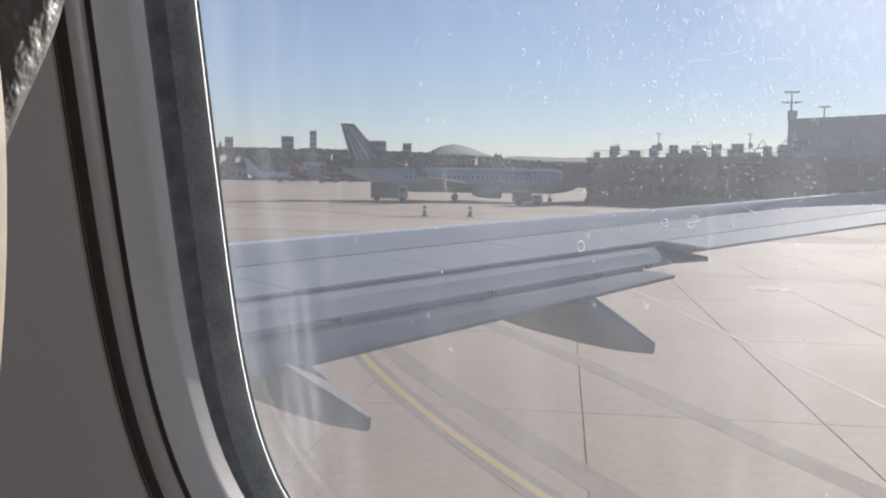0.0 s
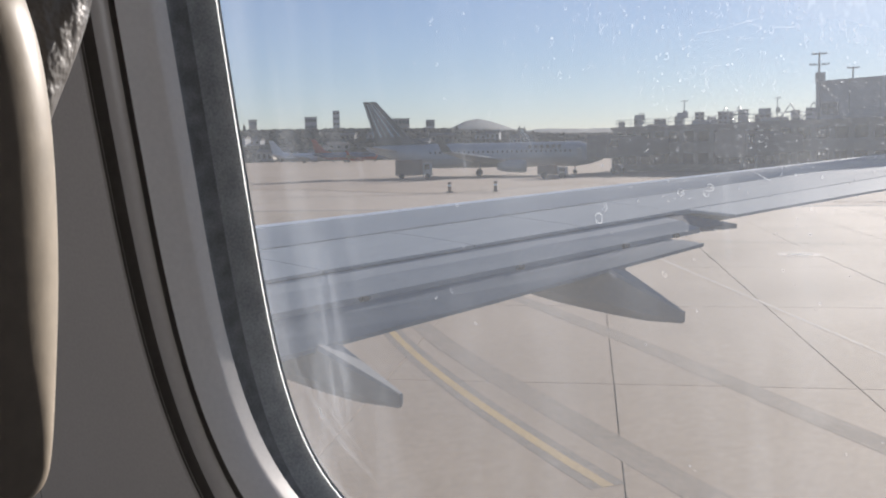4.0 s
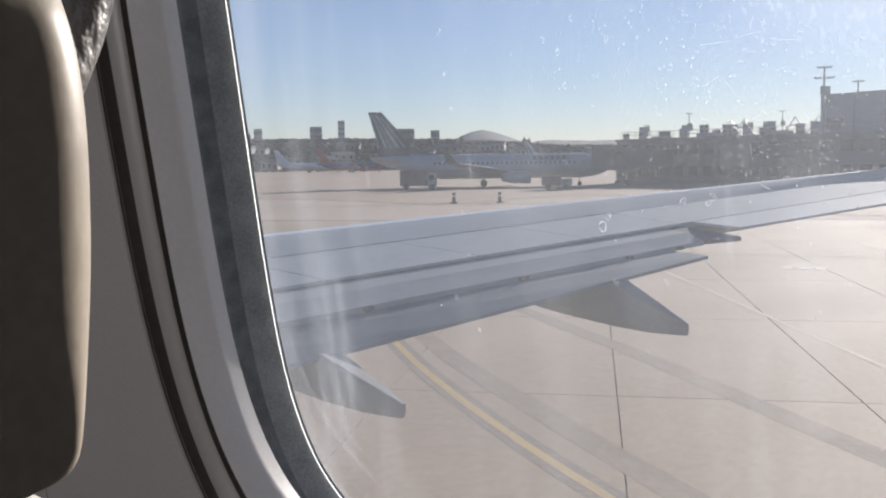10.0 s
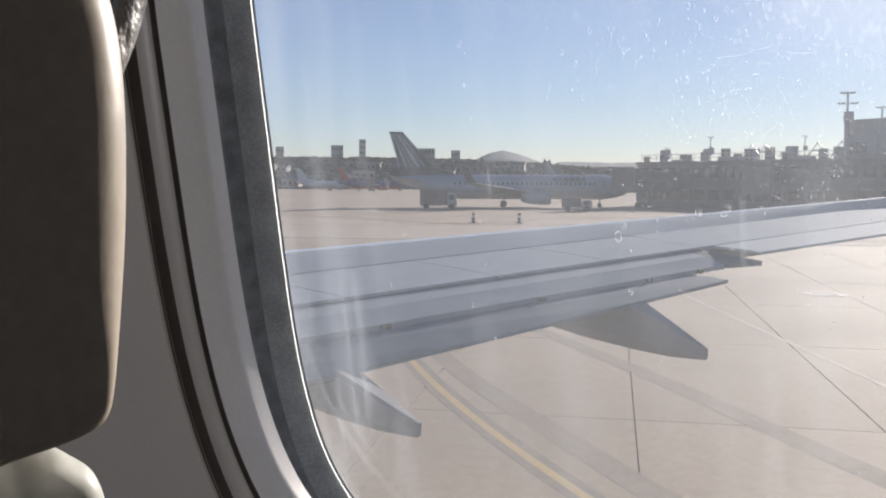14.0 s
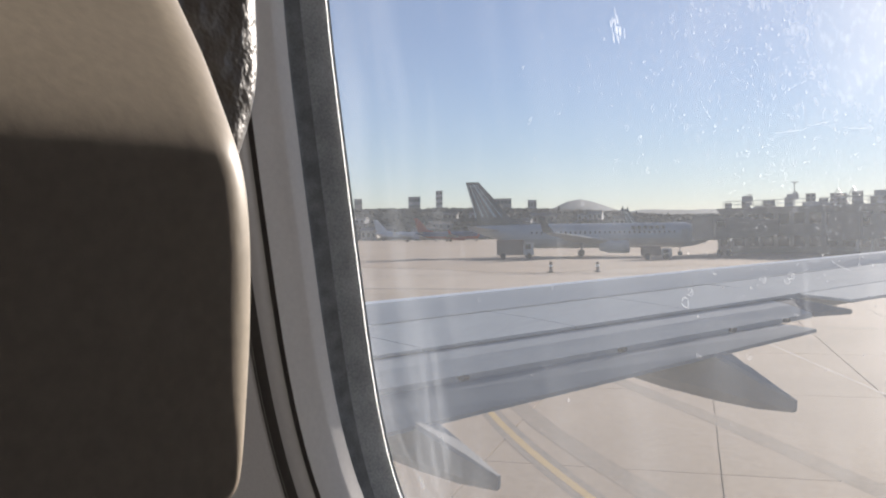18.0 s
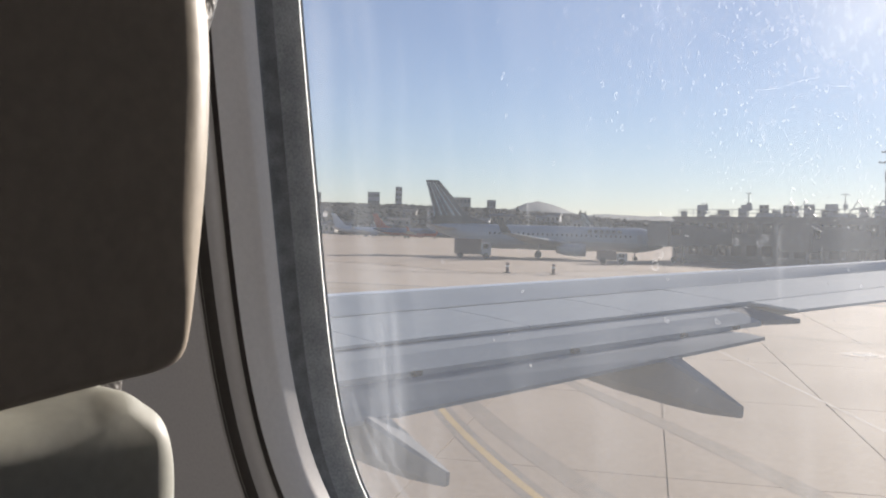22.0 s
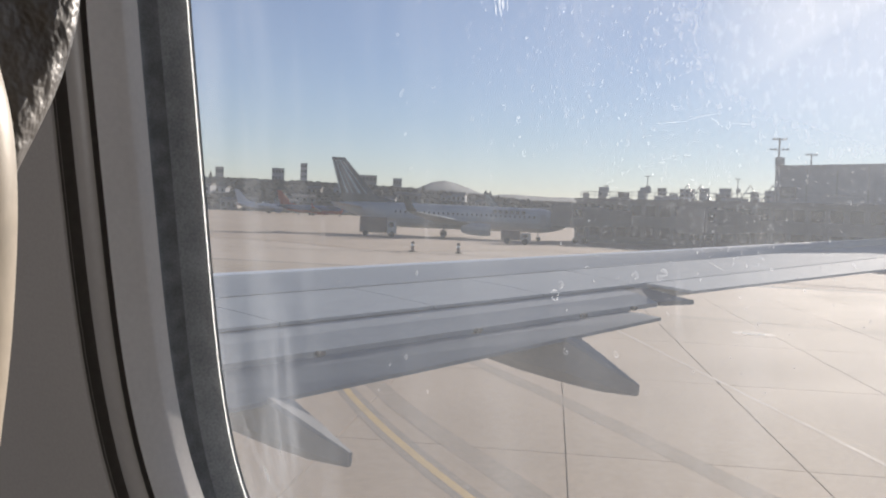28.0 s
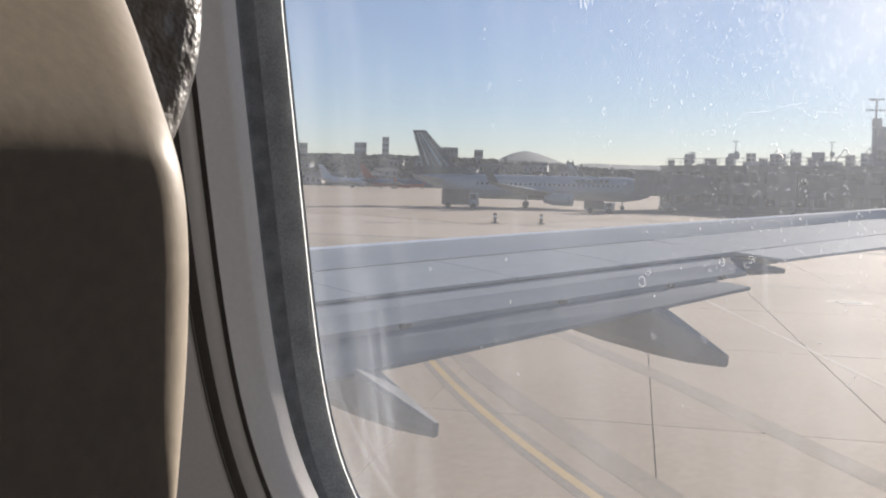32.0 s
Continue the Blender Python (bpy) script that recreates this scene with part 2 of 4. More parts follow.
def pane_material():
    """Scratched acrylic: mostly clear, with a dusty film that scatters the sun."""
    m = bpy.data.materials.new("dusty_acrylic")
    m.use_nodes = True
    nt = m.node_tree
    nt.nodes.clear()
    N, Lk = nt.nodes.new, nt.links.new
    out = N("ShaderNodeOutputMaterial")
    tr, df, tl, gl = N("ShaderNodeBsdfTransparent"), N("ShaderNodeBsdfDiffuse"), N("ShaderNodeBsdfTranslucent"), N("ShaderNodeBsdfGlossy")
    tr.inputs[0].default_value = (0.97, 0.975, 0.985, 1)
    df.inputs[0].default_value = (0.76, 0.82, 0.90, 1)
    tl.inputs[0].default_value = (0.80, 0.87, 0.96, 1)
    gl.inputs["Roughness"].default_value = 0.03
    dust = N("ShaderNodeMixShader")
    dust.inputs[0].default_value = 0.6
    Lk(df.outputs[0], dust.inputs[1])
    Lk(tl.outputs[0], dust.inputs[2])
    tc = N("ShaderNodeTexCoord")
    mp = N("ShaderNodeMapping")
    mp.inputs["Scale"].default_value = (1, 1, 0.16)
    Lk(tc.outputs["Object"], mp.inputs[0])
    n1 = N("ShaderNodeTexNoise")
    n1.inputs["Scale"].default_value, n1.inputs["Detail"].default_value = 70, 6
    Lk(mp.outputs[0], n1.inputs["Vector"])
    n2 = N("ShaderNodeTexNoise")
    n2.inputs["Scale"].default_value, n2.inputs["Detail"].default_value = 14, 4
    Lk(tc.outputs["Object"], n2.inputs["Vector"])
    n3 = N("ShaderNodeTexNoise")
    n3.inputs["Scale"].default_value, n3.inputs["Detail"].default_value = 600, 2
    Lk(tc.outputs["Object"], n3.inputs["Vector"])
    sep = N("ShaderNodeSeparateXYZ")
    Lk(tc.outputs["Object"], sep.inputs[0])

    def rng(src, a, b, c, d):
        r = N("ShaderNodeMapRange")
        r.inputs[1].default_value, r.inputs[2].default_value, r.inputs[3].default_value, r.inputs[4].default_value = a, b, c, d
        Lk(src, r.inputs[0])
        return r.outputs[0]

    def op(kind, a, b):
        q = N("ShaderNodeMath")
        q.operation = kind
        for i, v in enumerate((a, b)):
            if isinstance(v, (int, float)):
                q.inputs[i].default_value = v
            else:
                Lk(v, q.inputs[i])
        return q.outputs[0]

    def mul(*v):
        r = v[0]
        for q in v[1:]:
            r = op("MULTIPLY", r, q)
        return r

    def add(*v):
        r = v[0]
        for q in v[1:]:
            r = op("ADD", r, q)
        return r

    def dist(x, z):
        q = N("ShaderNodeVectorMath")
        q.operation = "DISTANCE"
        q.inputs[1].default_value = (x, 0.004, z)
        Lk(tc.outputs["Object"], q.inputs[0])
        return q.outputs["Value"]

    X, Z = sep.outputs["X"], sep.outputs["Z"]
    streak = rng(n1.outputs[0], 0.5, 0.8, 0.0, 0.05)
    # film kept thick and bluish to stand for distance haze too
    film = rng(n2.outputs[0], 0.35, 0.75, 0.085, 0.120)
    grain = rng(n3.outputs[0], 0.62, 0.8, 0.0, 0.03)
    edge = mul(rng(X, -0.136, -0.08, 0.065, 0.0), rng(n1.outputs[0], 0.42, 0.66, 0.15, 1.0))
    # film thickened aft to stand for glare towards the sun
    aft = mul(rng(X, -0.05, 0.08, 0.0, 0.07), rng(Z, -0.10, -0.01, 0.22, 1.0))
    low = mul(rng(X, -0.13, -0.06, 0.13, 0.0), rng(Z, -0.04, -0.10, 0.0, 1.0), rng(n1.outputs[0], 0.4, 0.64, 0.25, 1.0))
    # sunlit smears with an edge of their own, the glare put into the film
    sun_patch = mul(rng(X, 0.047, 0.060, 0.0, 0.022), rng(Z, -0.028, -0.06, 0.0, 1.0), rng(n2.outputs[0], 0.3, 0.7, 0.4, 1.3))
    sun_glow = mul(rng(dist(0.100, 0.058), 0.012, 0.062, 0.30, 0.0), rng(n2.outputs[0], 0.3, 0.65, 0.35, 1.3))
    ledge = op("SUBTRACT", Z, op("ADD", op("MULTIPLY", X, 0.55), -0.0195))
    sun_glow = add(sun_glow, mul(rng(ledge, 0.0, 0.004, 0.0, 1.0), rng(X, 0.062, 0.088, 0.0, 0.15), rng(n2.outputs[0], 0.3, 0.65, 0.6, 1.2)))
    # soft blurred blots of dried rain
    blot_map = N("ShaderNodeMapping")
    blot_map.inputs["Scale"].default_value = (1, 1, 0.5)
    Lk(tc.outputs["Object"], blot_map.inputs[0])
    blots = N("ShaderNodeTexNoise")
    blots.inputs["Scale"].default_value, blots.inputs["Detail"].default_value = 480, 3
    Lk(blot_map.outputs[0], blots.inputs["Vector"])
    rain = mul(rng(X, -0.035, 0.06, 0.0, 1.0), rng(Z, -0.02, 0.03, 0.0, 1.0), rng(blots.outputs[0], 0.52, 0.74, 0.0, 0.16))
    # pane edge reflections round the lower corner, painted into the film
    arc_map = N("ShaderNodeCombineXYZ")
    Lk(dist(-0.045, -0.075), arc_map.inputs[0])
    arc_n = N("ShaderNodeTexNoise")
    arc_n.inputs["Scale"].default_value, arc_n.inputs["Detail"].default_value = 210, 2
    Lk(arc_map.outputs[0], arc_n.inputs["Vector"])
    reflection_arcs = mul(rng(X, -0.085, -0.105, 0.0, 1.0), rng(Z, -0.085, -0.115, 0.0, 1.0), rng(arc_n.outputs[0], 0.5, 0.66, 0.0, 0.075))

    def band(u, w, z0, z1, amount):
        """A run of dried water down the pane."""
        return mul(rng(op("ABSOLUTE", op("SUBTRACT", X, u), 0.0), w * 0.35, w, amount, 0.0), rng(Z, z0, z0 - 0.006, 0.0, 1.0), rng(Z, z1, z1 + 0.01, 0.0, 1.0))

    runs = add(band(0.0528, 0.0013, -0.026, -0.056, 0.06), band(-0.1008, 0.0024, -0.062, -0.128, 0.045), band(-0.108, 0.0014, -0.07, -0.13, 0.04), band(-0.0335, 0.0005, -0.018, -0.032, 0.16), band(-0.079, 0.0012, -0.02, -0.034, 0.09), band(0.060, 0.004, -0.07, -0.15, 0.02), band(0.073, 0.006, -0.02, -0.15, 0.02))
    tot = add(streak, film, grain, edge, aft, low, sun_patch, sun_glow, rain, reflection_arcs, runs, mul(rng(Z, -0.03, 0.09, 0.0, 1.0), aft, rng(n2.outputs[0], 0.3, 0.7, 0.3, 2.0)))
    mix = N("ShaderNodeMixShader")
    Lk(tot, mix.inputs[0])
    Lk(tr.outputs[0], mix.inputs[1])
    Lk(dust.outputs[0], mix.inputs[2])
    fr = N("ShaderNodeFresnel")
    fr.inputs[0].default_value = 1.16
    mix2 = N("ShaderNodeMixShader")
    Lk(fr.outputs[0], mix2.inputs[0])
    Lk(mix.outputs[0], mix2.inputs[1])
    Lk(gl.outputs[0], mix2.inputs[2])
    Lk(mix2.outputs[0], out.inputs["Surface"])
    return m


M_PANE = pane_material()
M_LIP = bpy.data.materials.new("clear_pane_edge")
M_LIP.use_nodes = True
_nt = M_LIP.node_tree
_nt.nodes.clear()
_o, _t = _nt.nodes.new("ShaderNodeOutputMaterial"), _nt.nodes.new("ShaderNodeBsdfTranslucent")
_t.inputs[0].default_value = (0.8, 0.82, 0.85, 1)
_nt.links.new(_t.outputs[0], _o.inputs[0])
M_SPECK = bpy.data.materials.new("water_spot")
M_SPECK.use_nodes = True
_nt = M_SPECK.node_tree
_nt.nodes.clear()
_o, _t, _d, _m = (_nt.nodes.new(k) for k in ("ShaderNodeOutputMaterial", "ShaderNodeBsdfTranslucent", "ShaderNodeBsdfDiffuse", "ShaderNodeMixShader"))
_t.inputs[0].default_value = _d.inputs[0].default_value = (0.84, 0.89, 0.95, 1)
_m.inputs[0].default_value = 0.35
_nt.links.new(_t.outputs[0], _m.inputs[1])
_nt.links.new(_d.outputs[0], _m.inputs[2])
_c, _x = _nt.nodes.new("ShaderNodeBsdfTransparent"), _nt.nodes.new("ShaderNodeMixShader")
_x.inputs[0].default_value = 0.37
_nt.links.new(_c.outputs[0], _x.inputs[1])
_nt.links.new(_m.outputs[0], _x.inputs[2])
_nt.links.new(_x.outputs[0], _o.inputs[0])


# ---- mesh helpers ----
def part(name, bm, material, parent=None, label="", smooth=False):
    """Links a bmesh as one mesh object under a thing or a part."""
    me = bpy.data.meshes.new(name)
    bm.normal_update()
    if smooth:
        for f in bm.faces:
            f.smooth = True
    bm.to_mesh(me)
    bm.free()
    me.materials.append(material)
    ob = new(name, me)
    if parent:
        ob.parent = parent
    if label:
        tagged(ob, label)
    return ob


def thing(name, label, category, group="", kind="", at=None):
    ob = new(name)
    ob.empty_display_size = 0.2
    if at is not None:
        ob.matrix_world = at
    return tagged(ob, label, category, group, kind)


def box(bm, lo, hi, bevel=0.0, m=None):
    r = bmesh.ops.create_cube(bm, size=1)
    vs = r["verts"]
    for v in vs:
        v.co = Vector([(lo[i] + hi[i]) / 2 + v.co[i] * (hi[i] - lo[i]) for i in range(3)])
    if bevel:
        es = list({e for v in vs for e in v.link_edges})
        g = bmesh.ops.bevel(bm, geom=es, offset=bevel, segments=2, affect="EDGES", clamp_overlap=True)
        vs = list({v for f in g["faces"] for v in f.verts} | {v for v in vs if v.is_valid})
    if m is not None:
        for v in vs:
            v.co = m @ v.co
    return vs


def loft(bm, rings, close_u=True, caps=True):
    """Skins a list of loops of equal length."""
    vv = [[bm.verts.new(p) for p in r] for r in rings]
    n = len(vv[0])
    for a, b in zip(vv, vv[1:]):
        for i in range(n if close_u else n - 1):
            j = (i + 1) % n
            bm.faces.new((a[i], a[j], b[j], b[i]))
    if caps and close_u:
        bm.faces.new(list(reversed(vv[0])))
        bm.faces.new(vv[-1])
    bmesh.ops.recalc_face_normals(bm, faces=bm.faces)
    return vv


def tube(bm, pts, r, n=8, r2=None):
    rings = []
    pts = [Vector(p) for p in pts]
    for i, p in enumerate(pts):
        d = (pts[min(i + 1, len(pts) - 1)] - pts[max(i - 1, 0)]).normalized()
        up = Vector((0, 0, 1)) if abs(d.z) < 0.9 else Vector((1, 0, 0))
        a = d.cross(up).normalized()
        b = d.cross(a)
        t = i / max(1, len(pts) - 1)
        rr = r + ((r2 if r2 is not None else r) - r) * t
        rings.append([p + (a * math.cos(k * 2 * math.pi / n) + b * math.sin(k * 2 * math.pi / n)) * rr for k in range(n)])
    loft(bm, rings)


def polar(az, dist, z):
    """A place by its angle forward of abeam, distance and level."""
    return Vector((-math.sin(radians(az)) * dist, math.cos(radians(az)) * dist, z))


# ---- ground ----
bm = bmesh.new()
R = [60, 100, 160, 260, 420, 700, 1200, 2200, 4300]
vs0 = bm.verts.new((0, 0, GZ - 0.05))
prev = None
for r in R:
    cur = [bm.verts.new((math.cos(k * math.pi / 36) * r, math.sin(k * math.pi / 36) * r, GZ - 0.05)) for k in range(72)]
    for k in range(72):
        j = (k + 1) % 72
        bm.faces.new((vs0, cur[k], cur[j]) if prev is None else (prev[k], cur[k], cur[j], prev[j]))
    prev = cur
tagged(part("ground", bm, M_APRON), "pale tan concrete airfield apron reaching the horizon", "ground", kind="structure")
bm = bmesh.new()
ring = []
for k in range(49):
    az = -20 + k * 110 / 48
    ring.append((polar(az, 96 + 9 * math.sin(k * 0.7), GZ - 0.02), polar(az, 250, GZ - 0.015), polar(az, 640, GZ - 0.01)))
for a, b in zip(ring, ring[1:]):
    for i in range(2):
        bm.faces.new([bm.verts.new(p) for p in (a[i], b[i], b[i + 1], a[i + 1])])
bmesh.ops.remove_doubles(bm, verts=bm.verts, dist=0.01)
bmesh.ops.recalc_face_normals(bm, faces=bm.faces)
tagged(part("infield", bm, M_DIRT), "dry brown infield beyond the taxiway", "ground", kind="structure")

# ---- wing ----
def wl(x0, k, z0, kz):
    return lambda y: Vector((x0 + k * (y - 9.3), y, z0 + kz * (y - 9.3)))


W_LE = wl(-6.3, 0.55, -0.59, 0.0696)
W_L1 = wl(-5.35, 0.42, -0.69, 0.068)
W_L2 = wl(-4.35, 0.36, -0.788, 0.0663)
W_L3 = wl(-3.85, 0.32, -0.943, 0.0668)
W_TE = wl(-3.43, 0.30, -1.02, 0.0958)
W_AT = wl(-3.78, 0.365, -0.835, 0.062)
W_SE = wl(-3.43, 0.30, -0.855, 0.062)
Y0, Y1 = 0.3, 18.0
wing = thing("aircraft_wing", "light grey airliner wing with drooped flaps and fairings", "wing", at=Matrix.Translation((0, -0.049, 0)))


def skin(name, curves, ys, material, thick, label="", parent=wing):
    """A plate that follows spanwise lines, with thickness below."""
    bm = bmesh.new()
    top = [[bm.verts.new(c(y)) for c in curves] for y in ys]
    bot = [[bm.verts.new(c(y) - Vector((0, 0, thick))) for c in curves] for y in ys]
    n = len(curves)
    for g, fl in ((top, 0), (bot, 1)):
        for a, b in zip(g, g[1:]):
            for i in range(n - 1):
                bm.faces.new((a[i], a[i + 1], b[i + 1], b[i]))
    for a, b, c, d in [(top[i][0], top[i + 1][0], bot[i + 1][0], bot[i][0]) for i in range(len(ys) - 1)] + [(top[i][-1], top[i + 1][-1], bot[i + 1][-1], bot[i][-1]) for i in range(len(ys) - 1)]:
        bm.faces.new((a, b, c, d))
    for g in (0, -1):
        for i in range(n - 1):
            bm.faces.new((top[g][i], top[g][i + 1], bot[g][i + 1], bot[g][i]))
    bmesh.ops.recalc_face_normals(bm, faces=bm.faces)
    return part(name, bm, material, parent, label)


def mixl(a, b, t, dz=0.0):
    return lambda y: a(y).lerp(b(y), t) + Vector((0, 0, dz))


def off(c, dx, dz):
    return lambda y: c(y) + Vector((dx, 0, dz))


YS = [Y0 + (Y1 - Y0) * i / 12 for i in range(13)]
nose = [off(W_LE, -0.1, -0.34), off(W_LE, -0.30, -0.30), off(W_LE, -0.38, -0.22), off(W_LE, -0.34, -0.13), off(W_LE, -0.22, -0.055), off(W_LE, -0.09, -0.012), W_LE]
def sheet(name, curves, ys, material, label=""):
    """A smooth outer surface that follows spanwise lines; the underside closes it."""
    bm = bmesh.new()
    loft(bm, [[c(y) for c in curves] for y in ys], close_u=False)
    return part(name, bm, material, wing, label, True)


sheet("leading_edge", nose + [mixl(W_LE, W_L1, 0.1, 0.009), mixl(W_LE, W_L1, 0.2, 0.0152)], YS, M_SLAT, "smooth pale leading edge slat, lightened for its highlight")
sheet("wing_skin", [mixl(W_LE, W_L1, 0.206, 0.0148), mixl(W_LE, W_L1, 0.3, 0.0185), mixl(W_LE, W_L1, 0.5, 0.02), mixl(W_LE, W_L1, 0.75, 0.012), off(W_L1, -0.012, 0)], YS, M_WING)
SP = [0.3, 2.3, 4.3, 5.75, 7.35, 8.75, 10.15]
for a, b in zip(SP, SP[1:]):
    skin("spoiler_panel", [off(W_L1, 0.012, -0.004), mixl(W_L1, W_L2, 0.5, 0.006), W_L2], [a + 0.007, b - 0.007], M_WING, 0.03)
skin("outer_skin", [off(W_L1, 0.012, 0.0), mixl(W_L1, W_L2, 0.6, 0.004), off(W_L2, -0.012, 0)], [10.16, 12, 14, 16, Y1], M_WING, 0.09)
skin("aileron", [off(W_L2, 0.012, -0.004), mixl(W_L2, W_AT, 0.6, 0.0), W_AT], [10.35, 12, 14, 16, Y1], M_WING, 0.03)
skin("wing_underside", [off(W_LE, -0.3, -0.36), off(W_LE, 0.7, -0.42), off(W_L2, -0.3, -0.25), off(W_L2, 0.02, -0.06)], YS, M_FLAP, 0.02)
skin("flap_shroud", [off(W_L2, 0.03, -0.035), mixl(W_L2, W_L3, 0.5, 0.005), W_L3], [0.3, 2.2, 4, 6, 8, 9.9], M_SHROUD, 0.05)
# End panel that tilts away, its shade painted on.
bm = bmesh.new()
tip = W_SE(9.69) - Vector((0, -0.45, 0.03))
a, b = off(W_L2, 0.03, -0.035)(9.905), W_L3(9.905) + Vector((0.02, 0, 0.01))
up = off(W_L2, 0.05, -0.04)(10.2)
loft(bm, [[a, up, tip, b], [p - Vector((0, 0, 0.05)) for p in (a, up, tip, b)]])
part("shroud_end", bm, M_DARK, wing, "pointed shroud end panel with its shade in the paint")
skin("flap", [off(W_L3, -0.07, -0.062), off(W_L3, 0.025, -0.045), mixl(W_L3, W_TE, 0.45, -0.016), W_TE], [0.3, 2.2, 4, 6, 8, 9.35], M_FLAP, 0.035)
# Strip added under the gap, dark in place of its shade.
skin("flap_cove", [off(W_L3, -0.08, -0.085), off(W_L3, 0.10, -0.10)], [0.3, 2.2, 4, 6, 8, 9.3], M_DARK, 0.01, "added dark strip standing for shade in the flap gap")
for yy in (4.0, 5.62, 7.3, 8.72, 9.5):
    c = W_L3(yy)
    bm = bmesh.new()
    box(bm, (c.x - 0.035, c.y - 0.06, c.z - 0.05), (c.x + 0.03, c.y + 0.05, c.z - 0.004), 0.01)
    part("hinge_bracket", bm, M_LINE, wing, "dark hinge bracket in the flap gap")


def fairing(tip, root_top, width, length):
    """Canoe-shaped flap track fairing, blunt at its aft tip."""
    tx, ty, tzb, tzt = tip
    bm = bmesh.new()
    prof = [(0.0, 0.018, tzb + 0.015, tzt - 0.01), (0.02, 0.025, tzb, tzt), (0.36, width * 0.32, tzb + 0.0, tzt + (root_top - tzt) * 0.5), (0.72, width * 0.5, tzb + 0.035, root_top),
            (1.3, width * 0.55, tzb + 0.11, root_top + 0.02), (2.0, width * 0.5, tzb + 0.24, root_top + 0.08), (length, width * 0.1, root_top - 0.15, root_top + 0.1)]
    rings = []
    for dx, w, zb, zt in prof:
        c = min(0.3 * w, 0.03)
        rings.append([Vector((tx - dx, ty + a, z)) for a, z in ((-w * 0.5, zb), (-w * 0.92, zb + (zt - zb) * 0.25), (-w, zt - c), (-w + c, zt), (w - c, zt), (w, zt - c), (w * 0.92, zb + (zt - zb) * 0.25), (w * 0.5, zb))])
    loft(bm, rings)
    return part("flap_fairing", bm, M_FAIR, wing, "pale grey canoe-shaped flap track fairing")


fairing((-4.07, 4.885, -1.85, -1.73), -1.44, 0.26, 3.0)
fairing((-3.127, 8.04, -1.65, -1.53), -1.15, 0.30, 3.0)

# ---- cabin wall ----
WM = Matrix.Rotation(TILT, 4, "X")  # wall frame: x aft, y outward, z up the wall


def loop(a, b, n, offn, k=96):
    """Rounded window outline in the wall frame, offn inboard of the pane."""
    pts = []
    for i in range(k):
        t = 2 * math.pi * i / k
        c, s = math.cos(t), math.sin(t)
        pts.append(Vector((math.copysign(abs(c) ** (2 / n), c) * a, -offn, math.copysign(abs(s) ** (2 / n), s) * b)))
    return pts


def ringloft(name, loops, material, parent, label="", smooth=True):
    bm = bmesh.new()
    loft(bm, loops, caps=False)
    return part(name, bm, material, parent, label, smooth)


CX, CV = -0.14, 0.0235
PITCH = 0.508


def cabin_window(m):
    w = thing("window_1", "cabin window with a cream bezel, dark seal and dusty pane", "window", kind="structure", at=m)
    bm = bmesh.new()
    bm.faces.new([bm.verts.new(p) for p in loop(0.150, 0.192, 4.2, -0.004)])
    pane = part("pane", bm, M_PANE, w, "dusty water-spotted acrylic pane")
    ringloft("pane_lip", [loop(0.1346, 0.1756, 4.5, 0.0006), loop(0.1346, 0.1756, 4.5, 0.0011), loop(0.1352, 0.1762, 4.5, 0.0012), loop(0.1355, 0.1765, 4.5, 0.0004)], M_LIP, w, "bright edge of the pane", False)
    ringloft("seal_lip", [loop(0.1354, 0.1764, 4.5, -0.001), loop(0.1370, 0.1782, 4.4, 0.0055), loop(0.1388, 0.1805, 4.3, 0.012)], M_SEALIN, w, "inner band of the seal, paled for a reflection")
    ringloft("seal", [loop(0.1388, 0.1805, 4.3, 0.012), loop(0.1402, 0.1822, 4.2, 0.0175), loop(0.1412, 0.1835, 4.1, 0.0228), loop(0.1359, 0.1692, 3.85, 0.0236)], M_SEAL, w, "dark grey rubber seal")
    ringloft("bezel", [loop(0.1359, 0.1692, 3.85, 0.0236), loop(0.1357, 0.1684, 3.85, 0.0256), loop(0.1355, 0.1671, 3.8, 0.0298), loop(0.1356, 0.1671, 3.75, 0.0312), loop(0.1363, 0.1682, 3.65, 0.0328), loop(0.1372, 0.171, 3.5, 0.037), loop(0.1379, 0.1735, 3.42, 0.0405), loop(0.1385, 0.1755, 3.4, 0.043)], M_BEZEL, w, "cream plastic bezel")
    ringloft("groove", [loop(0.1385, 0.1755, 3.4, 0.043), loop(0.1388, 0.1758, 3.4, 0.038), loop(0.1405, 0.1787, 3.32, 0.038), loop(0.1408, 0.1793, 3.3, 0.044)], M_GAP, w)
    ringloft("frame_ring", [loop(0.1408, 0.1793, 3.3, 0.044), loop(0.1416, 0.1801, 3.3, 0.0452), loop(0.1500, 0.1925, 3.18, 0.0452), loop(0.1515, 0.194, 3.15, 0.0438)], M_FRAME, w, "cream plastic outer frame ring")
    ringloft("groove", [loop(0.1515, 0.194, 3.15, 0.0438), loop(0.1518, 0.1944, 3.15, 0.038), loop(0.1566, 0.1985, 3.1, 0.038), loop(0.1571, 0.199, 3.1, 0.0466)], M_GAP, w)
    return w


WIN_M = WM @ Matrix.Translation((CX, 0, CV))
win = cabin_window(WIN_M)
for k in (-3, -2, -1):
    copy_thing(win, WM @ Matrix.Translation((CX + k * PITCH, 0, CV)))

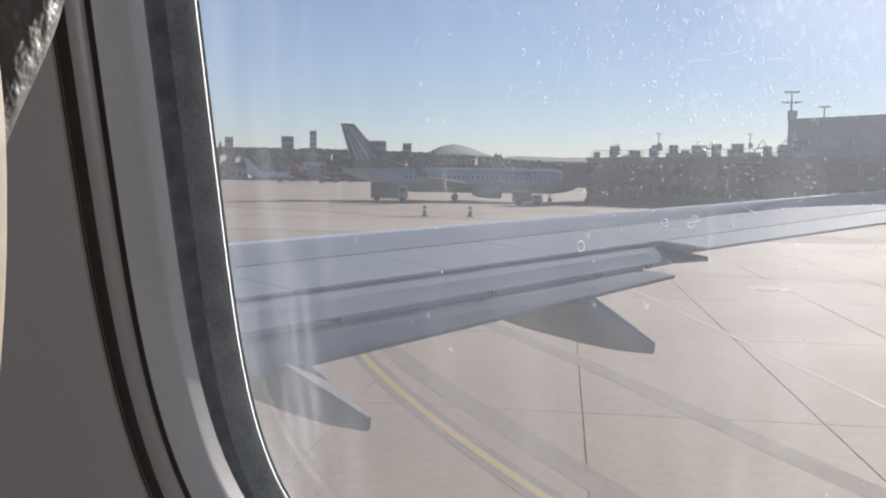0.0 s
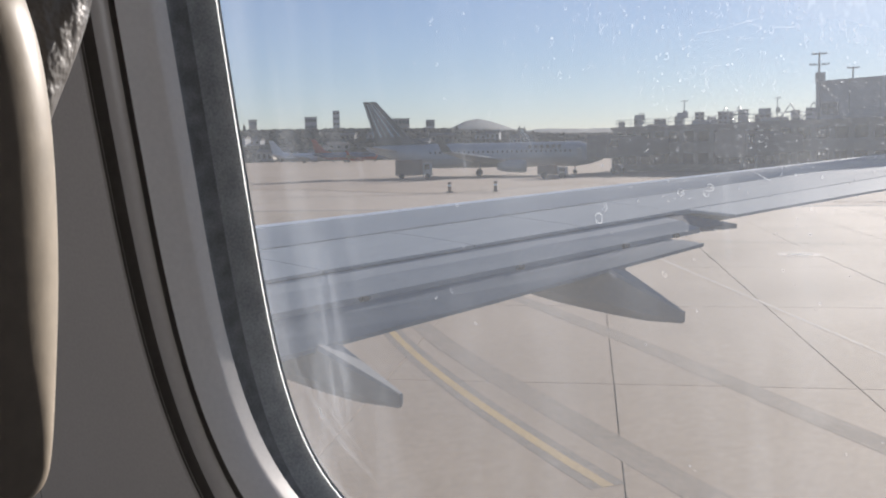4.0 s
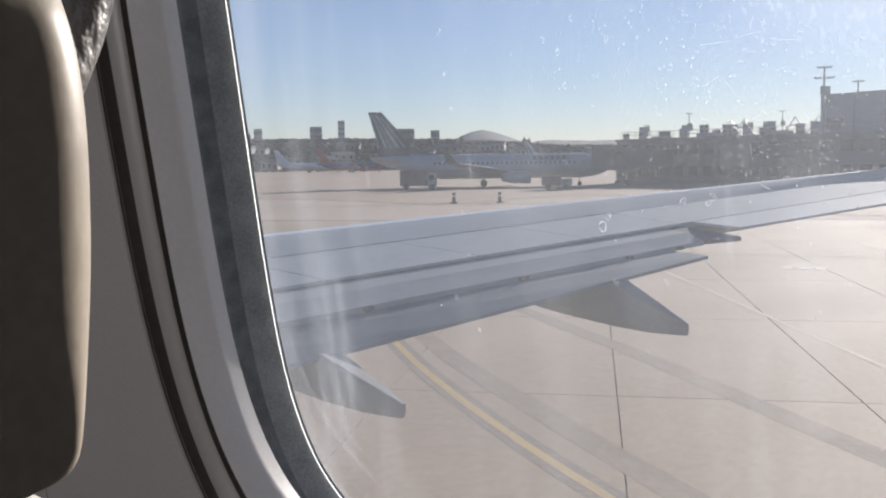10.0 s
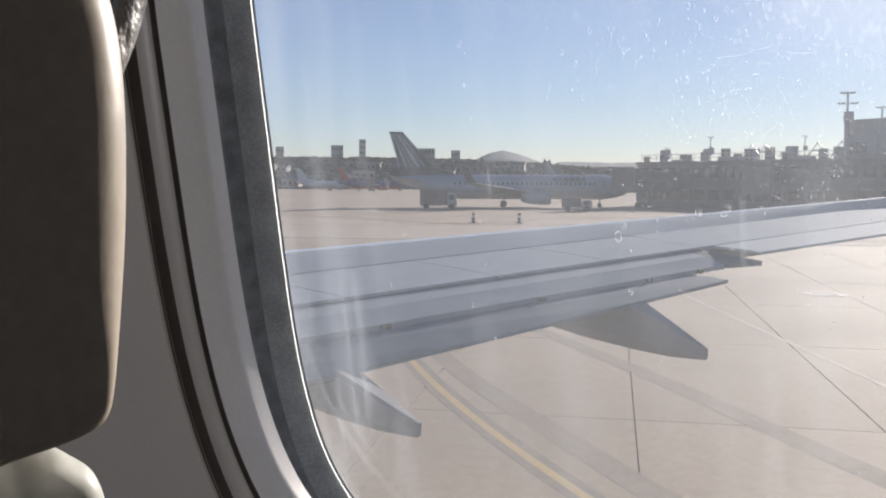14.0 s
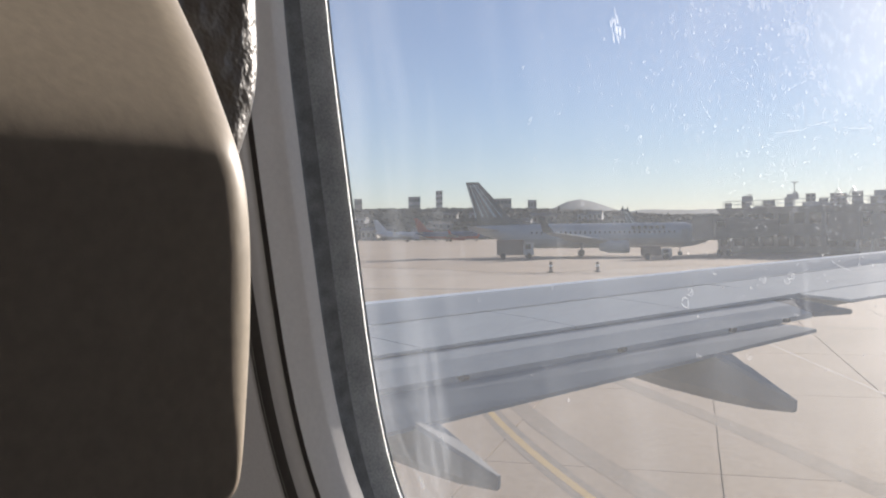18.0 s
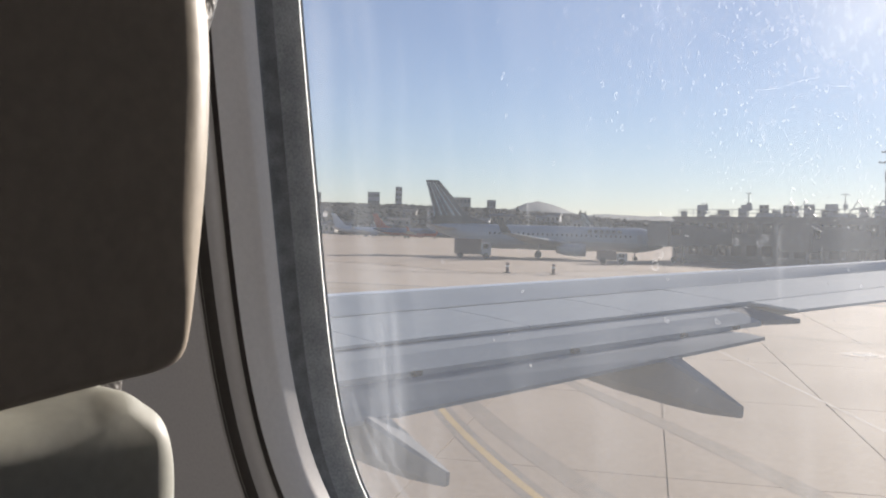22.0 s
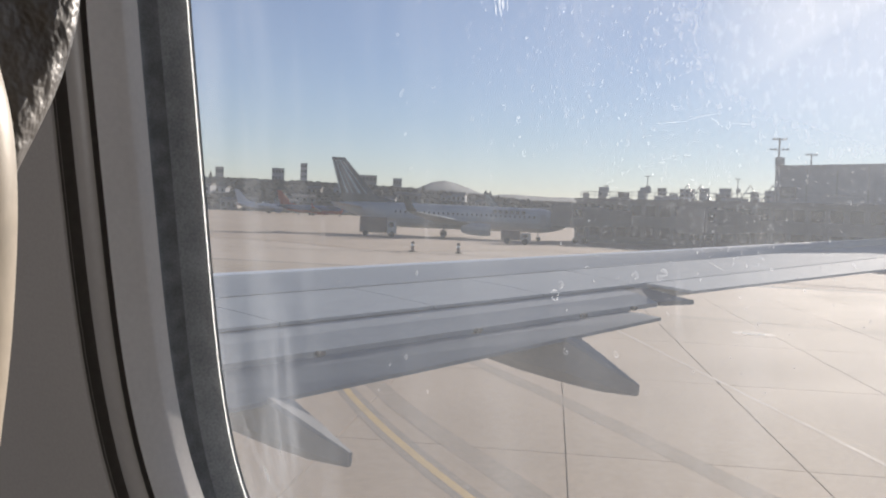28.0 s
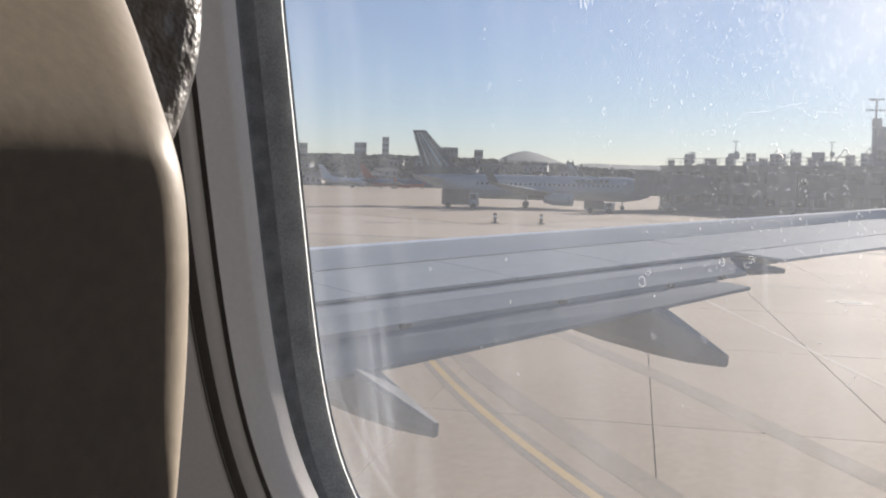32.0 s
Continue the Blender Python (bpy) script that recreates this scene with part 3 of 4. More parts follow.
# wall panels between the windows, with the openings cut through
panels = thing("wall_starboard", "cream plastic sidewall panels with rows of window openings", "wall", kind="structure", at=WM)
for k in range(-3, 4):
    bm = bmesh.new()
    c = Vector((CX + k * PITCH, 0, CV))
    # Unseen panels replace the aft windows to keep daylight off the seat.
    if k > 0:
        bm.faces.new([bm.verts.new(c + Vector((x, -0.047, z))) for x, z in ((-PITCH / 2, -0.36), (PITCH / 2, -0.36), (PITCH / 2, 0.36), (-PITCH / 2, 0.36))])
        part("blank_panel", bm, M_PANEL, panels)
        continue
    inner1 = [c + p for p in loop(0.1569, 0.1988, 3.1, 0.0455)]
    inner2 = [c + p for p in loop(0.1582, 0.2002, 3.1, 0.047)]
    hw, zt, zb = PITCH / 2 - 0.0004, 0.36, -0.36
    outer = []
    for p in inner2:
        d = p - c
        s = min(hw / max(abs(d.x), 1e-6), (zt if d.z > 0 else -zb) / max(abs(d.z), 1e-6))
        outer.append(c + Vector((d.x * s, -0.047, d.z * s)))
    loft(bm, [inner1, inner2, outer], caps=False)
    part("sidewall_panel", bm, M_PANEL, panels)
    bm = bmesh.new()
    box(bm, (c.x + PITCH / 2 - 0.008, -0.044, CV - 0.37), (c.x + PITCH / 2 + 0.008, -0.039, CV + 0.37))
    part("seam_strip", bm, M_GAP, panels)
bm = bmesh.new()
for lo, hi, y0, y1 in ((-0.36 + CV, -1.35, -0.047, -0.12), (0.36 + CV, 0.95, -0.047, -0.25)):
    v = [bm.verts.new((x, y, z)) for x, y, z in ((-1.95, y0, lo), (1.65, y0, lo), (1.65, y1, hi), (-1.95, y1, hi))]
    bm.faces.new(v)
bmesh.ops.recalc_face_normals(bm, faces=bm.faces)
part("plain_panel", bm, M_PANEL, panels)

# the rest of the cabin, closed round the camera
def slab(name, lo, hi, material, label, cat):
    bm = bmesh.new()
    box(bm, lo, hi)
    return tagged(part(name, bm, material), label, cat, kind="structure")


slab("floor", (-2.0, -3.6, -1.38), (0.66, 0.3, -1.33), M_CARPET, "dark blue-grey cabin carpet floor", "floor")
slab("ceiling", (-2.0, -3.6, 0.92), (0.66, 0.0, 0.97), M_CEIL, "unseen cabin ceiling, greyed to cut bounce light", "ceiling")
port = thing("wall_port", "cream cabin wall on the far side with window openings", "wall", kind="structure")
for lo, hi in (((-2.0, -3.6, -1.38), (1.7, -3.55, -0.16)), ((-2.0, -3.6, 0.22), (1.7, -3.55, 0.97))):
    bm = bmesh.new()
    box(bm, lo, hi)
    part("plain_panel", bm, M_PANEL, port)
for k in range(8):
    bm = bmesh.new()
    x = -1.908 + k * PITCH - 0.092
    box(bm, (max(x, -2.0), -3.6, -0.16), (min(x + 0.23, 1.7), -3.55, 0.22))
    part("window_post", bm, M_PANEL, port)
# Unseen fill lamp added at the port wall, ahead of the seat face.
cabin_fill = new("cabin_fill_light", bpy.data.lights.new("cabin_fill_light", "AREA"))
cabin_fill.data.shape, cabin_fill.data.size, cabin_fill.data.size_y = "RECTANGLE", 1.6, 0.36
cabin_fill.data.energy, cabin_fill.data.color = 17.5, (1.0, 0.96, 0.92)
cabin_fill.matrix_world = look((-1.05, -3.52, 0.03), (-1.05, 0.0, 0.03))
slab("wall_front", (-2.0, -3.6, -1.38), (-1.95, 0.3, 0.97), M_PANEL, "plain cream cabin bulkhead ahead", "wall")
# Unseen wall set close and dark to keep bounce off the headrest.
slab("wall_rear", (0.60, -3.6, -1.38), (0.65, 0.3, 0.97), M_CARPET, "unseen dark wall added behind to cut bounce light", "wall")

# fuselage skin round the cabin, open along the window belt
bm = bmesh.new()
arc = [radians(23 + i * (336 - 23) / 40) for i in range(41)]
arcs = [[Vector((x, -1.72 + 2.0 * math.cos(a), -0.36 + 2.0 * math.sin(a))) for a in arc] for x in (-9.0, -6.0, -3.0, 0.0, 3.0, 6.0)]
arcs += [[Vector((x, -1.72 + 1.97 * math.cos(a), -0.36 + 1.97 * math.sin(a))) for a in arc] for x in (6.0, 3.0, 0.0, -3.0, -6.0, -9.0)]
loft(bm, arcs, close_u=False)
tagged(part("wall_fuselage", bm, M_WHITE, smooth=True), "white outer fuselage skin of the airliner", "fuselage", kind="structure")

# ---- seat ahead ----
seat = thing("passenger_seat", "beige plastic backed airliner seat with a black leather edge", "seat", at=Matrix.Translation((-0.13, -0.42, -1.33)))


PIVOT = Vector((0.002, -0.256, -0.008))


def plate(name, outline, x0, depth, rnd, material, label, curve=0.0, z0=0.0, cap=0.03, zlow=-0.9):
    """A rounded slab from a y-z outline, its aft face at x0."""
    cy = sum(p[0] for p in outline) / len(outline)
    cz = sum(p[1] for p in outline) / len(outline)
    n = len(outline)
    rings = []

    lim = []
    for i in range(n):
        a, b, c = Vector(outline[i - 4]), Vector(outline[i]), Vector(outline[(i + 4) % n])
        bend = abs((b - a).angle_signed(c - b, 0.0))
        rad = (c - a).length / max(4 * math.sin(bend / 2), 1e-4)
        lim.append(min(0.22 if b.y < zlow and b.x < -0.196 else 1.0, 0.5 * rad / rnd))
    lim = [min(lim[(i + j) % n] for j in range(-5, 6)) for i in range(n)]
    for k in range(3):
        lim = [sum(lim[(i + j) % n] for j in range(-4, 5)) / 9 for i in range(n)]

    def inset(d, drop):
        r = []
        for i in range(n):
            p, a, b = Vector(outline[i]), Vector(outline[i - 1]), Vector(outline[(i + 1) % n])
            t = (b - a).normalized()
            e = rnd * d * lim[i]
            k = (x0 - 0.75 * rnd * lim[i] - PIVOT.x) / (x0 - 0.75 * rnd - PIVOT.x)
            q = Vector((0, p.x + t.y * e * ORI, p.y - t.x * e * ORI))
            r.append(Vector((x0 - rnd * drop * lim[i], PIVOT.y + (q.y - PIVOT.y) * k, PIVOT.z + (q.z - PIVOT.z) * k)))
        return r
    area = sum(outline[i - 1][0] * outline[i][1] - outline[i][0] * outline[i - 1][1] for i in range(n))
    ORI = -1 if area > 0 else 1
    bm = bmesh.new()
    prof = [(1 - math.sin(radians(q)), 1 - math.cos(radians(q))) for q in (0, 9, 18, 27, 36, 45, 54, 63, 72, 81, 88)]
    front = inset(*prof[0])
    mid = sum(front, Vector()) / n
    rings = [[mid + (p - mid) * k for p in front] for k in (0.03, 0.2, 0.36, 0.5, 0.62, 0.72, 0.8, 0.87, 0.93, 0.97)]
    rings += [inset(d, e) for d, e in prof] + [[p - Vector((depth, 0, 0)) for p in inset(0, 0.95)]]
    loft(bm, rings)
    for v in bm.verts:
        if curve and v.co.z > z0:
            h = min(v.co.z - z0, cap)
            roll_off = curve * h * h + 2 * curve * h * (v.co.z - z0 - h)
            v.co = PIVOT + (v.co - PIVOT) * ((x0 - roll_off - PIVOT.x) / (x0 - PIVOT.x))
    me = part(name, bm, material, None, label, True)
    me.parent = seat
    me.matrix_parent_inverse = seat.matrix_world.inverted()
    return me


def smooth_outline(ps, k=9):
    """A smooth closed curve through the corners of an outline, without overshoot."""
    r = []
    n = len(ps)
    for i in range(n):
        a, b, c, d = (Vector(ps[(i + j - 1) % n]) for j in range(4))
        L = (c - b).length
        mb, mc = (c - a).normalized() * L, (d - b).normalized() * L
        for s in range(k):
            t = s / k
            r.append(tuple(b * (2 * t ** 3 - 3 * t * t + 1) + mb * (t ** 3 - 2 * t * t + t) + c * (3 * t * t - 2 * t ** 3) + mc * (t ** 3 - t * t)))
    return r


def drawn_in(outline, k):
    """The outline scaled about the pivot."""
    c = Vector(PIVOT.yz)
    return [tuple(c + (Vector(p) - c) * k) for p in outline]


HEAD = smooth_outline([(-0.1973, 0.0345), (-0.1925, 0.027), (-0.1897, 0.0205), (-0.1885, 0.012), (-0.1885, 0.0), (-0.1893, -0.0125), (-0.1903, -0.0225), (-0.1915, -0.0253), (-0.1945, -0.0266), (-0.2015, -0.0274), (-0.213, -0.0289), (-0.25, -0.034), (-0.40, -0.045), (-0.60, -0.05), (-0.62, 0.03), (-0.58, 0.06), (-0.35, 0.065), (-0.24, 0.06), (-0.212, 0.05)])
HEAD = drawn_in(HEAD, 0.771)
plate("headrest_shell", HEAD, -0.0666, 0.024, 0.0051, M_SHELL, "grained beige plastic headrest shell", 135.0, 0.0138, 0.0156, zlow=-0.0174)
BACK_X = -0.076
BACK = smooth_outline([(-0.2072, -0.0319), (-0.1985, -0.0308), (-0.193, -0.0305), (-0.1895, -0.0325), (-0.1866, -0.0351), (-0.185, -0.0397), (-0.1846, -0.0462), (-0.184, -0.08), (-0.183, -0.4), (-0.21, -0.6), (-0.60, -0.6), (-0.62, -0.4), (-0.62, -0.06), (-0.40, -0.04)])
BACK = drawn_in(BACK, 0.773)
plate("back_shell", BACK, BACK_X, 0.016, 0.0039, M_SHELL2, "pale grey plastic seat back shell", 55.0, -0.0322, 0.0086)
LEATH = smooth_outline([(-0.1520, 0.0509), (-0.1518, 0.042), (-0.1524, 0.0349), (-0.1542, 0.0279), (-0.1562, 0.0225), (-0.166, 0.0), (-0.170, -0.030), (-0.1715, -0.042), (-0.1765, -0.050), (-0.195, -0.056), (-0.24, -0.066), (-0.26, -0.5), (-0.58, -0.55), (-0.60, 0.2), (-0.5, 0.3), (-0.2, 0.3), (-0.165, 0.22), (-0.153, 0.12)])
plate("leather_cushion", LEATH, -0.134, 0.05, 0.007, M_LEATHER, "black leather seat cushion edge")


# stitch on the leather edge
bm = bmesh.new()
tube(bm, [(-0.1392, -0.1555 - 0.0008 * i, 0.0352 + 0.0002 * math.sin(i * 2.0)) for i in range(14)], 0.0006, 6)
o = part("stitch_seam", bm, M_STITCH, None, "pale stitched seam on the leather")
o.parent = seat
o.matrix_parent_inverse = seat.matrix_world.inverted()

# seat frame down to the floor
def seat_part(name, bm, material, label=""):
    ob = part(name, bm, material, None, label)
    ob.parent = seat
    ob.matrix_parent_inverse = seat.matrix_world.inverted()
    return ob


bm = bmesh.new()
box(bm, (-0.20, -0.60, -0.95), (-0.10, -0.22, -0.40), 0.02)
seat_part("lower_back", bm, M_SHELL2)
bm = bmesh.new()
box(bm, (-0.62, -0.61, -0.98), (-0.14, -0.21, -0.86), 0.03)
seat_part("seat_cushion", bm, M_LEATHER, "black leather seat cushion")
for yy in (-0.24, -0.58):
    for xa, xb in ((-0.50, -0.46), (-0.20, -0.12)):
        bm = bmesh.new()
        tube(bm, [(xa, yy, -0.98), (xb, yy, -1.33)], 0.02)
        seat_part("leg", bm, M_STEEL)

# ---- water spots and dust on the pane ----
rnd = random.Random(7)
bm = bmesh.new()


def spot(u, v, r, hollow, squash, lift=0.006):
    """A dried drop: a small raised ring or dot, in the wall frame."""
    n = 10
    ph = rnd.random() * 6.28
    c = Vector((u, lift, v))
    outer = [c + Vector((math.cos(ph + k * 2 * math.pi / n) * r * (1 + 0.16 * rnd.uniform(-1, 1)), 0, math.sin(ph + k * 2 * math.pi / n) * r * squash * (1 + 0.12 * rnd.uniform(-1, 1)))) for k in range(n)]
    if hollow or r > 0.00024:
        inner = [c + (p - c) * rnd.uniform(0.72, 0.88) for p in outer]
        vo, vi = [bm.verts.new(p) for p in outer], [bm.verts.new(p) for p in inner]
        a = rnd.randrange(n)
        for k in range(n):
            if (k - a) % n < rnd.choice((6, 8, 10)):
                bm.faces.new((vo[k], vo[(k + 1) % n], vi[(k + 1) % n], vi[k]))
    else:
        bm.faces.new([bm.verts.new(p) for p in outer])


DROPS = ((-0.043, 0.0413), (-0.0419, 0.0231), (-0.0418, 0.0087), (-0.0402, -0.0028), (-0.0396, -0.0385), (-0.0389, -0.0535), (-0.0374, -0.0804),
         (0.0147, -0.0381), (0.0478, -0.0319), (0.0162, -0.0592), (0.033, -0.058), (0.0391, -0.0333))
for i in range(60):
    u = 0.10 - 0.125 * rnd.random() ** 1.25
    v = rnd.uniform(-0.012, 0.062)
    if rnd.random() < (0.03 - u) * 9 * (1 if v < 0.02 else 0.4):
        continue
    spot(u, v, rnd.uniform(0.0003, 0.0007), True, rnd.uniform(1.0, 1.9))
    if rnd.random() < 0.5:
        spot(u + rnd.uniform(-0.001, 0.001), v - rnd.uniform(0.001, 0.003), rnd.uniform(0.0003, 0.0005), False, rnd.uniform(1.0, 1.8))
spot(0.0128, -0.0415, 0.0013, True, 1.4)
spot(0.0465, -0.0335, 0.0010, True, 1.0)
for u, v in DROPS:
    spot(u, v, 0.0006 if u < 0 else rnd.uniform(0.0008, 0.0013), True, rnd.uniform(1.0, 1.4))
    spot(u + 0.0002, v, 0.00022, False, 1.2)
for i in range(26):
    spot(-0.004 + rnd.gauss(0, 0.0011), 0.049 + rnd.gauss(0, 0.003), 0.0002, False, rnd.uniform(3, 9))
for i in range(240):
    t = rnd.random()
    u = -0.10 + 0.225 * t ** 0.55
    v = rnd.gauss(0.0 + 0.085 * t, 0.05)
    if abs(v) > 0.165 or (v < -0.04 and rnd.random() < 0.6):
        continue
    big = rnd.random() < 0.14
    spot(u, v, rnd.uniform(0.0004, 0.0008) if big else rnd.uniform(0.00012, 0.0004), big, rnd.uniform(0.9, 1.7))
for i in range(1700):
    u, v = 0.10 - abs(rnd.gauss(0, 0.05)), rnd.gauss(0.034, 0.022)
    if u < -0.06 or abs(v) > 0.165:
        continue
    spot(u, v, rnd.choice((0.00008, 0.0001, 0.00013, 0.00017, 0.0002)), rnd.random() < 0.06, rnd.choice((0.8, 1.2, 1.6, 2.4)))
for i in range(500):
    u, v = rnd.gauss(0.06, 0.025), rnd.gauss(-0.014, 0.014)
    if u < 0.128:
        spot(u, v, rnd.uniform(0.0001, 0.0003), rnd.random() < 0.2, rnd.uniform(0.6, 1.6))
for i in range(170):
    spot(rnd.uniform(-0.12, 0.125), rnd.uniform(-0.15, 0.15), rnd.uniform(0.00012, 0.00022), False, rnd.uniform(0.8, 1.6))
for i in range(40):
    u, v = rnd.uniform(-0.13, 0.05), rnd.uniform(-0.14, 0.14)
    spot(u, v, rnd.uniform(0.00025, 0.0005), False, rnd.uniform(0.8, 1.6))
def scratch(a, b, wd):
    """A thin scratch between two places on the pane."""
    p, q = Vector((a[0], 0.006, a[1])), Vector((b[0], 0.006, b[1]))
    side = (q - p).cross(Vector((0, 1, 0))).normalized() * wd
    m = (p + q) / 2 + side * rnd.uniform(-2, 2)
    bm.faces.new([bm.verts.new(x) for x in (p, m - side, q, m + side)])


for a, b in (((0.0665, 0.0172), (0.0745, 0.0216)), ((0.074, 0.0213), (0.084, 0.0268)), ((0.046, 0.0108), (0.055, 0.0112)), ((0.054, 0.0114), (0.064, 0.0132)), ((0.066, 0.0105), (0.074, 0.0098)), ((0.060, -0.0275), (0.0655, -0.0305)), ((0.052, 0.036), (0.054, 0.0405)), ((0.056, 0.034), (0.0572, 0.0385)), ((0.066, 0.030), (0.068, 0.0345))):
    scratch(a, b, 0.00011)
for i in range(90):
    u, v = 0.10 - abs(rnd.gauss(0, 0.03)), rnd.uniform(0.0, 0.06)
    ang, ln = rnd.uniform(0.3, 1.9), rnd.uniform(0.0006, 0.0028)
    scratch((u, v), (u + math.cos(ang) * ln, v + math.sin(ang) * ln), rnd.uniform(0.00004, 0.0001))
for i in range(520):
    u, v = rnd.gauss(0.055, 0.022), rnd.gauss(-0.012, 0.011)
    if not -0.02 < u < 0.128:
        continue
    ang, ln, wd = rnd.uniform(-0.5, 1.3), rnd.uniform(0.0004, 0.0014), rnd.uniform(0.00003, 0.00007)
    d = Vector((math.cos(ang), 0, math.sin(ang))) * ln / 2
    b = Vector((-math.sin(ang), 0, math.cos(ang))) * wd
    c = Vector((u, 0.006, v))
    bend = b * rnd.uniform(-3, 3)
    bm.faces.new([bm.verts.new(p) for p in (c - d, c + bend - b, c + d, c + bend + b)])
o = part("water_spots", bm, M_SPECK, win, "dried white water spots")
tagged(o, kind="stuff")


# ---- airliners on the apron ----
def ellring(x, cy, cz, ry, rz, n=20):
    return [Vector((x, cy + math.cos(2 * math.pi * k / n) * ry, cz + math.sin(2 * math.pi * k / n) * rz)) for k in range(n)]


def foil(bm, root, tip, rc, tc, th, vertical=False, sweep=0.0):
    """A tapered wing or fin between two leading-edge points, chords rc and tc aft."""
    sec = [(0, 0), (0.05, 0.5), (0.3, 1.0), (0.65, 0.6), (1, 0.05), (0.65, -0.5), (0.3, -0.8), (0.05, -0.45)]
    rings = []
    for p, c in ((root, rc), (tip, tc)):
        p = Vector(p)
        rings.append([p + (Vector((-a * c, b * th * c, 0)) if vertical else Vector((-a * c, 0, b * th * c))) for a, b in sec])
    loft(bm, rings)


def airliner(label, body, tailmat, stripe, at, group="", scale=1.0):
    """Twin-engined narrow-body airliner, nose along +x, wheels on the ground at z 0."""
    t = thing("airliner", label, "airplane", group, at=at @ Matrix.Scale(scale, 4))
    R0, CZ = 1.88, 3.35
    bm = bmesh.new()
    prof = [(19.4, 0.05, -0.45), (19.1, 0.5, -0.4), (18.2, 1.05, -0.25), (16.8, 1.6, -0.08), (15.2, 1.86, 0), (10, R0, 0), (0, R0, 0), (-8, R0, 0), (-11, 1.72, 0.16), (-14.5, 1.25, 0.62), (-17.5, 0.72, 1.05), (-19.4, 0.3, 1.3), (-19.9, 0.08, 1.38)]
    loft(bm, [ellring(x, 0, CZ + dz, r, r * 1.05) for x, r, dz in prof])
    part("fuselage", bm, body, t, smooth=True)
    bm = bmesh.new()
    foil(bm, (-11.2, 0, CZ + 1.4), (-18.0, 0, 12.4), 6.8, 2.2, 0.07, True)
    fin = part("tail_fin", bm, tailmat, t, "coloured tail fin")
    if tailmat is M_NAVY:
        for f0, f1 in ((0.10, 0.17), (0.26, 0.40), (0.47, 0.52), (0.60, 0.70), (0.80, 0.85)):
            bm = bmesh.new()
            top, bot = Vector((-18.2 - 2.0 * f0, 0, 12.0)), Vector((-11.2 - 6.2 * f0 - 2.2, 0, CZ + 3.2))
            for s in (-1, 1):
                w0, w1 = Vector((-2.0 * (f1 - f0), 0, 0)), Vector((-6.2 * (f1 - f0) * 0.6, 0, 0))
                bm.faces.new([bm.verts.new(p + Vector((0, s * (0.39 if p.z < 9 else 0.175), 0))) for p in (top, top + w0, bot + w1, bot)])
            part("tail_stripe", bm, M_TEAL, fin, "pale teal stripe on the fin")
    bm = bmesh.new()
    foil(bm, (-8.0, 0, CZ + 1.72), (-13.2, 0, CZ + 3.3), 6.5, 1.0, 0.03, True)
    part("dorsal_fillet", bm, tailmat, t)
    for s in (-1, 1):
        bm = bmesh.new()
        foil(bm, (-14.2, s * 0.6, CZ + 0.95), (-18.2, s * 7.0, CZ + 1.6), 3.6, 1.2, 0.05)
        part("tailplane", bm, body, t)
        bm = bmesh.new()
        foil(bm, (4.2, s * 1.2, 2.35), (-5.0, s * 16.6, 3.9), 7.2, 1.6, 0.07)
        part("wing", bm, M_GREYB, t)
        bm = bmesh.new()
        foil(bm, (-5.0, s * 16.6, 3.9), (-6.8, s * 17.3, 6.3), 1.6, 0.6, 0.05, True)
        part("winglet", bm, tailmat, t)
        bm = bmesh.new()
        loft(bm, [ellring(x, s * 4.83, 1.55, r, r * 0.95, 16) for x, r in ((6.2, 0.86), (6.3, 1.02), (5.2, 1.08), (3.2, 0.98), (1.7, 0.6))])
        en = part("engine", bm, stripe, t, "engine pod under the wing", True)
        bm = bmesh.new()
        loft(bm, [ellring(x, s * 4.83, 1.55, r, r * 0.95, 16) for x, r in ((6.34, 0.84), (6.3, 0.84))])
        part("fan_face", bm, M_GLASSD, en)
        bm = bmesh.new()
        tube(bm, [(-1.0, s * 2.86, 2.4), (-1.2, s * 2.86, 0.55)], 0.13)
        gear = part("main_gear", bm, M_STEEL, t)
        for q in (-0.42, 0.42):
            bm = bmesh.new()
            tube(bm, [(-1.2, s * 2.86 + q - 0.17, 0.55), (-1.2, s * 2.86 + q + 0.17, 0.55)], 0.55, 14)
            part("tyre", bm, M_TYRE, gear)
        for row_y in (1,):
            for i in range(30):
                x = 13.5 - i * 0.78
                bm = bmesh.new()
                box(bm, (x - 0.13, s * (R0 + 0.012) - 0.03, CZ + 0.32), (x + 0.13, s * (R0 + 0.012) + 0.01, CZ + 0.70))
                part("cabin_window", bm, M_GLASSD, t)
        bm = bmesh.new()
        for i in range(6):
            box(bm, (11.5 - i * 0.95, s * (R0 - 0.06), CZ + 0.95), (12.05 - i * 0.95, s * (R0 - 0.06) - s * 0.5 + 0.02 * s, CZ + 1.5))
        part("title_bars", bm, M_NAVY, t, "dark bars where the airline title stands")
        bm = bmesh.new()
        box(bm, (14.6, s * R0 - 0.03, CZ - 0.9), (15.4, s * R0 + 0.015, CZ + 0.95))
        part("door", bm, stripe, t)
    bm = bmesh.new()
    loft(bm, [ellring(x, 0, CZ + dz, r, r * 1.05) for x, r, dz in ((15.0, 1.885, -0.05), (10, 1.89, -0.06), (0, 1.89, -0.06), (-8, 1.89, -0.06), (-11, 1.73, 0.1), (-14.5, 1.26, 0.56))], caps=False)
    for v in list(bm.verts):
        if v.co.z > CZ - 0.55:
            v.co.z = CZ - 0.55 + (v.co.z - CZ + 0.55) * 0.02
    part("belly", bm, stripe, t, "coloured lower belly")
    bm = bmesh.new()
    box(bm, (17.3, -0.9, CZ + 0.62), (17.9, 0.9, CZ + 1.0), 0.05)
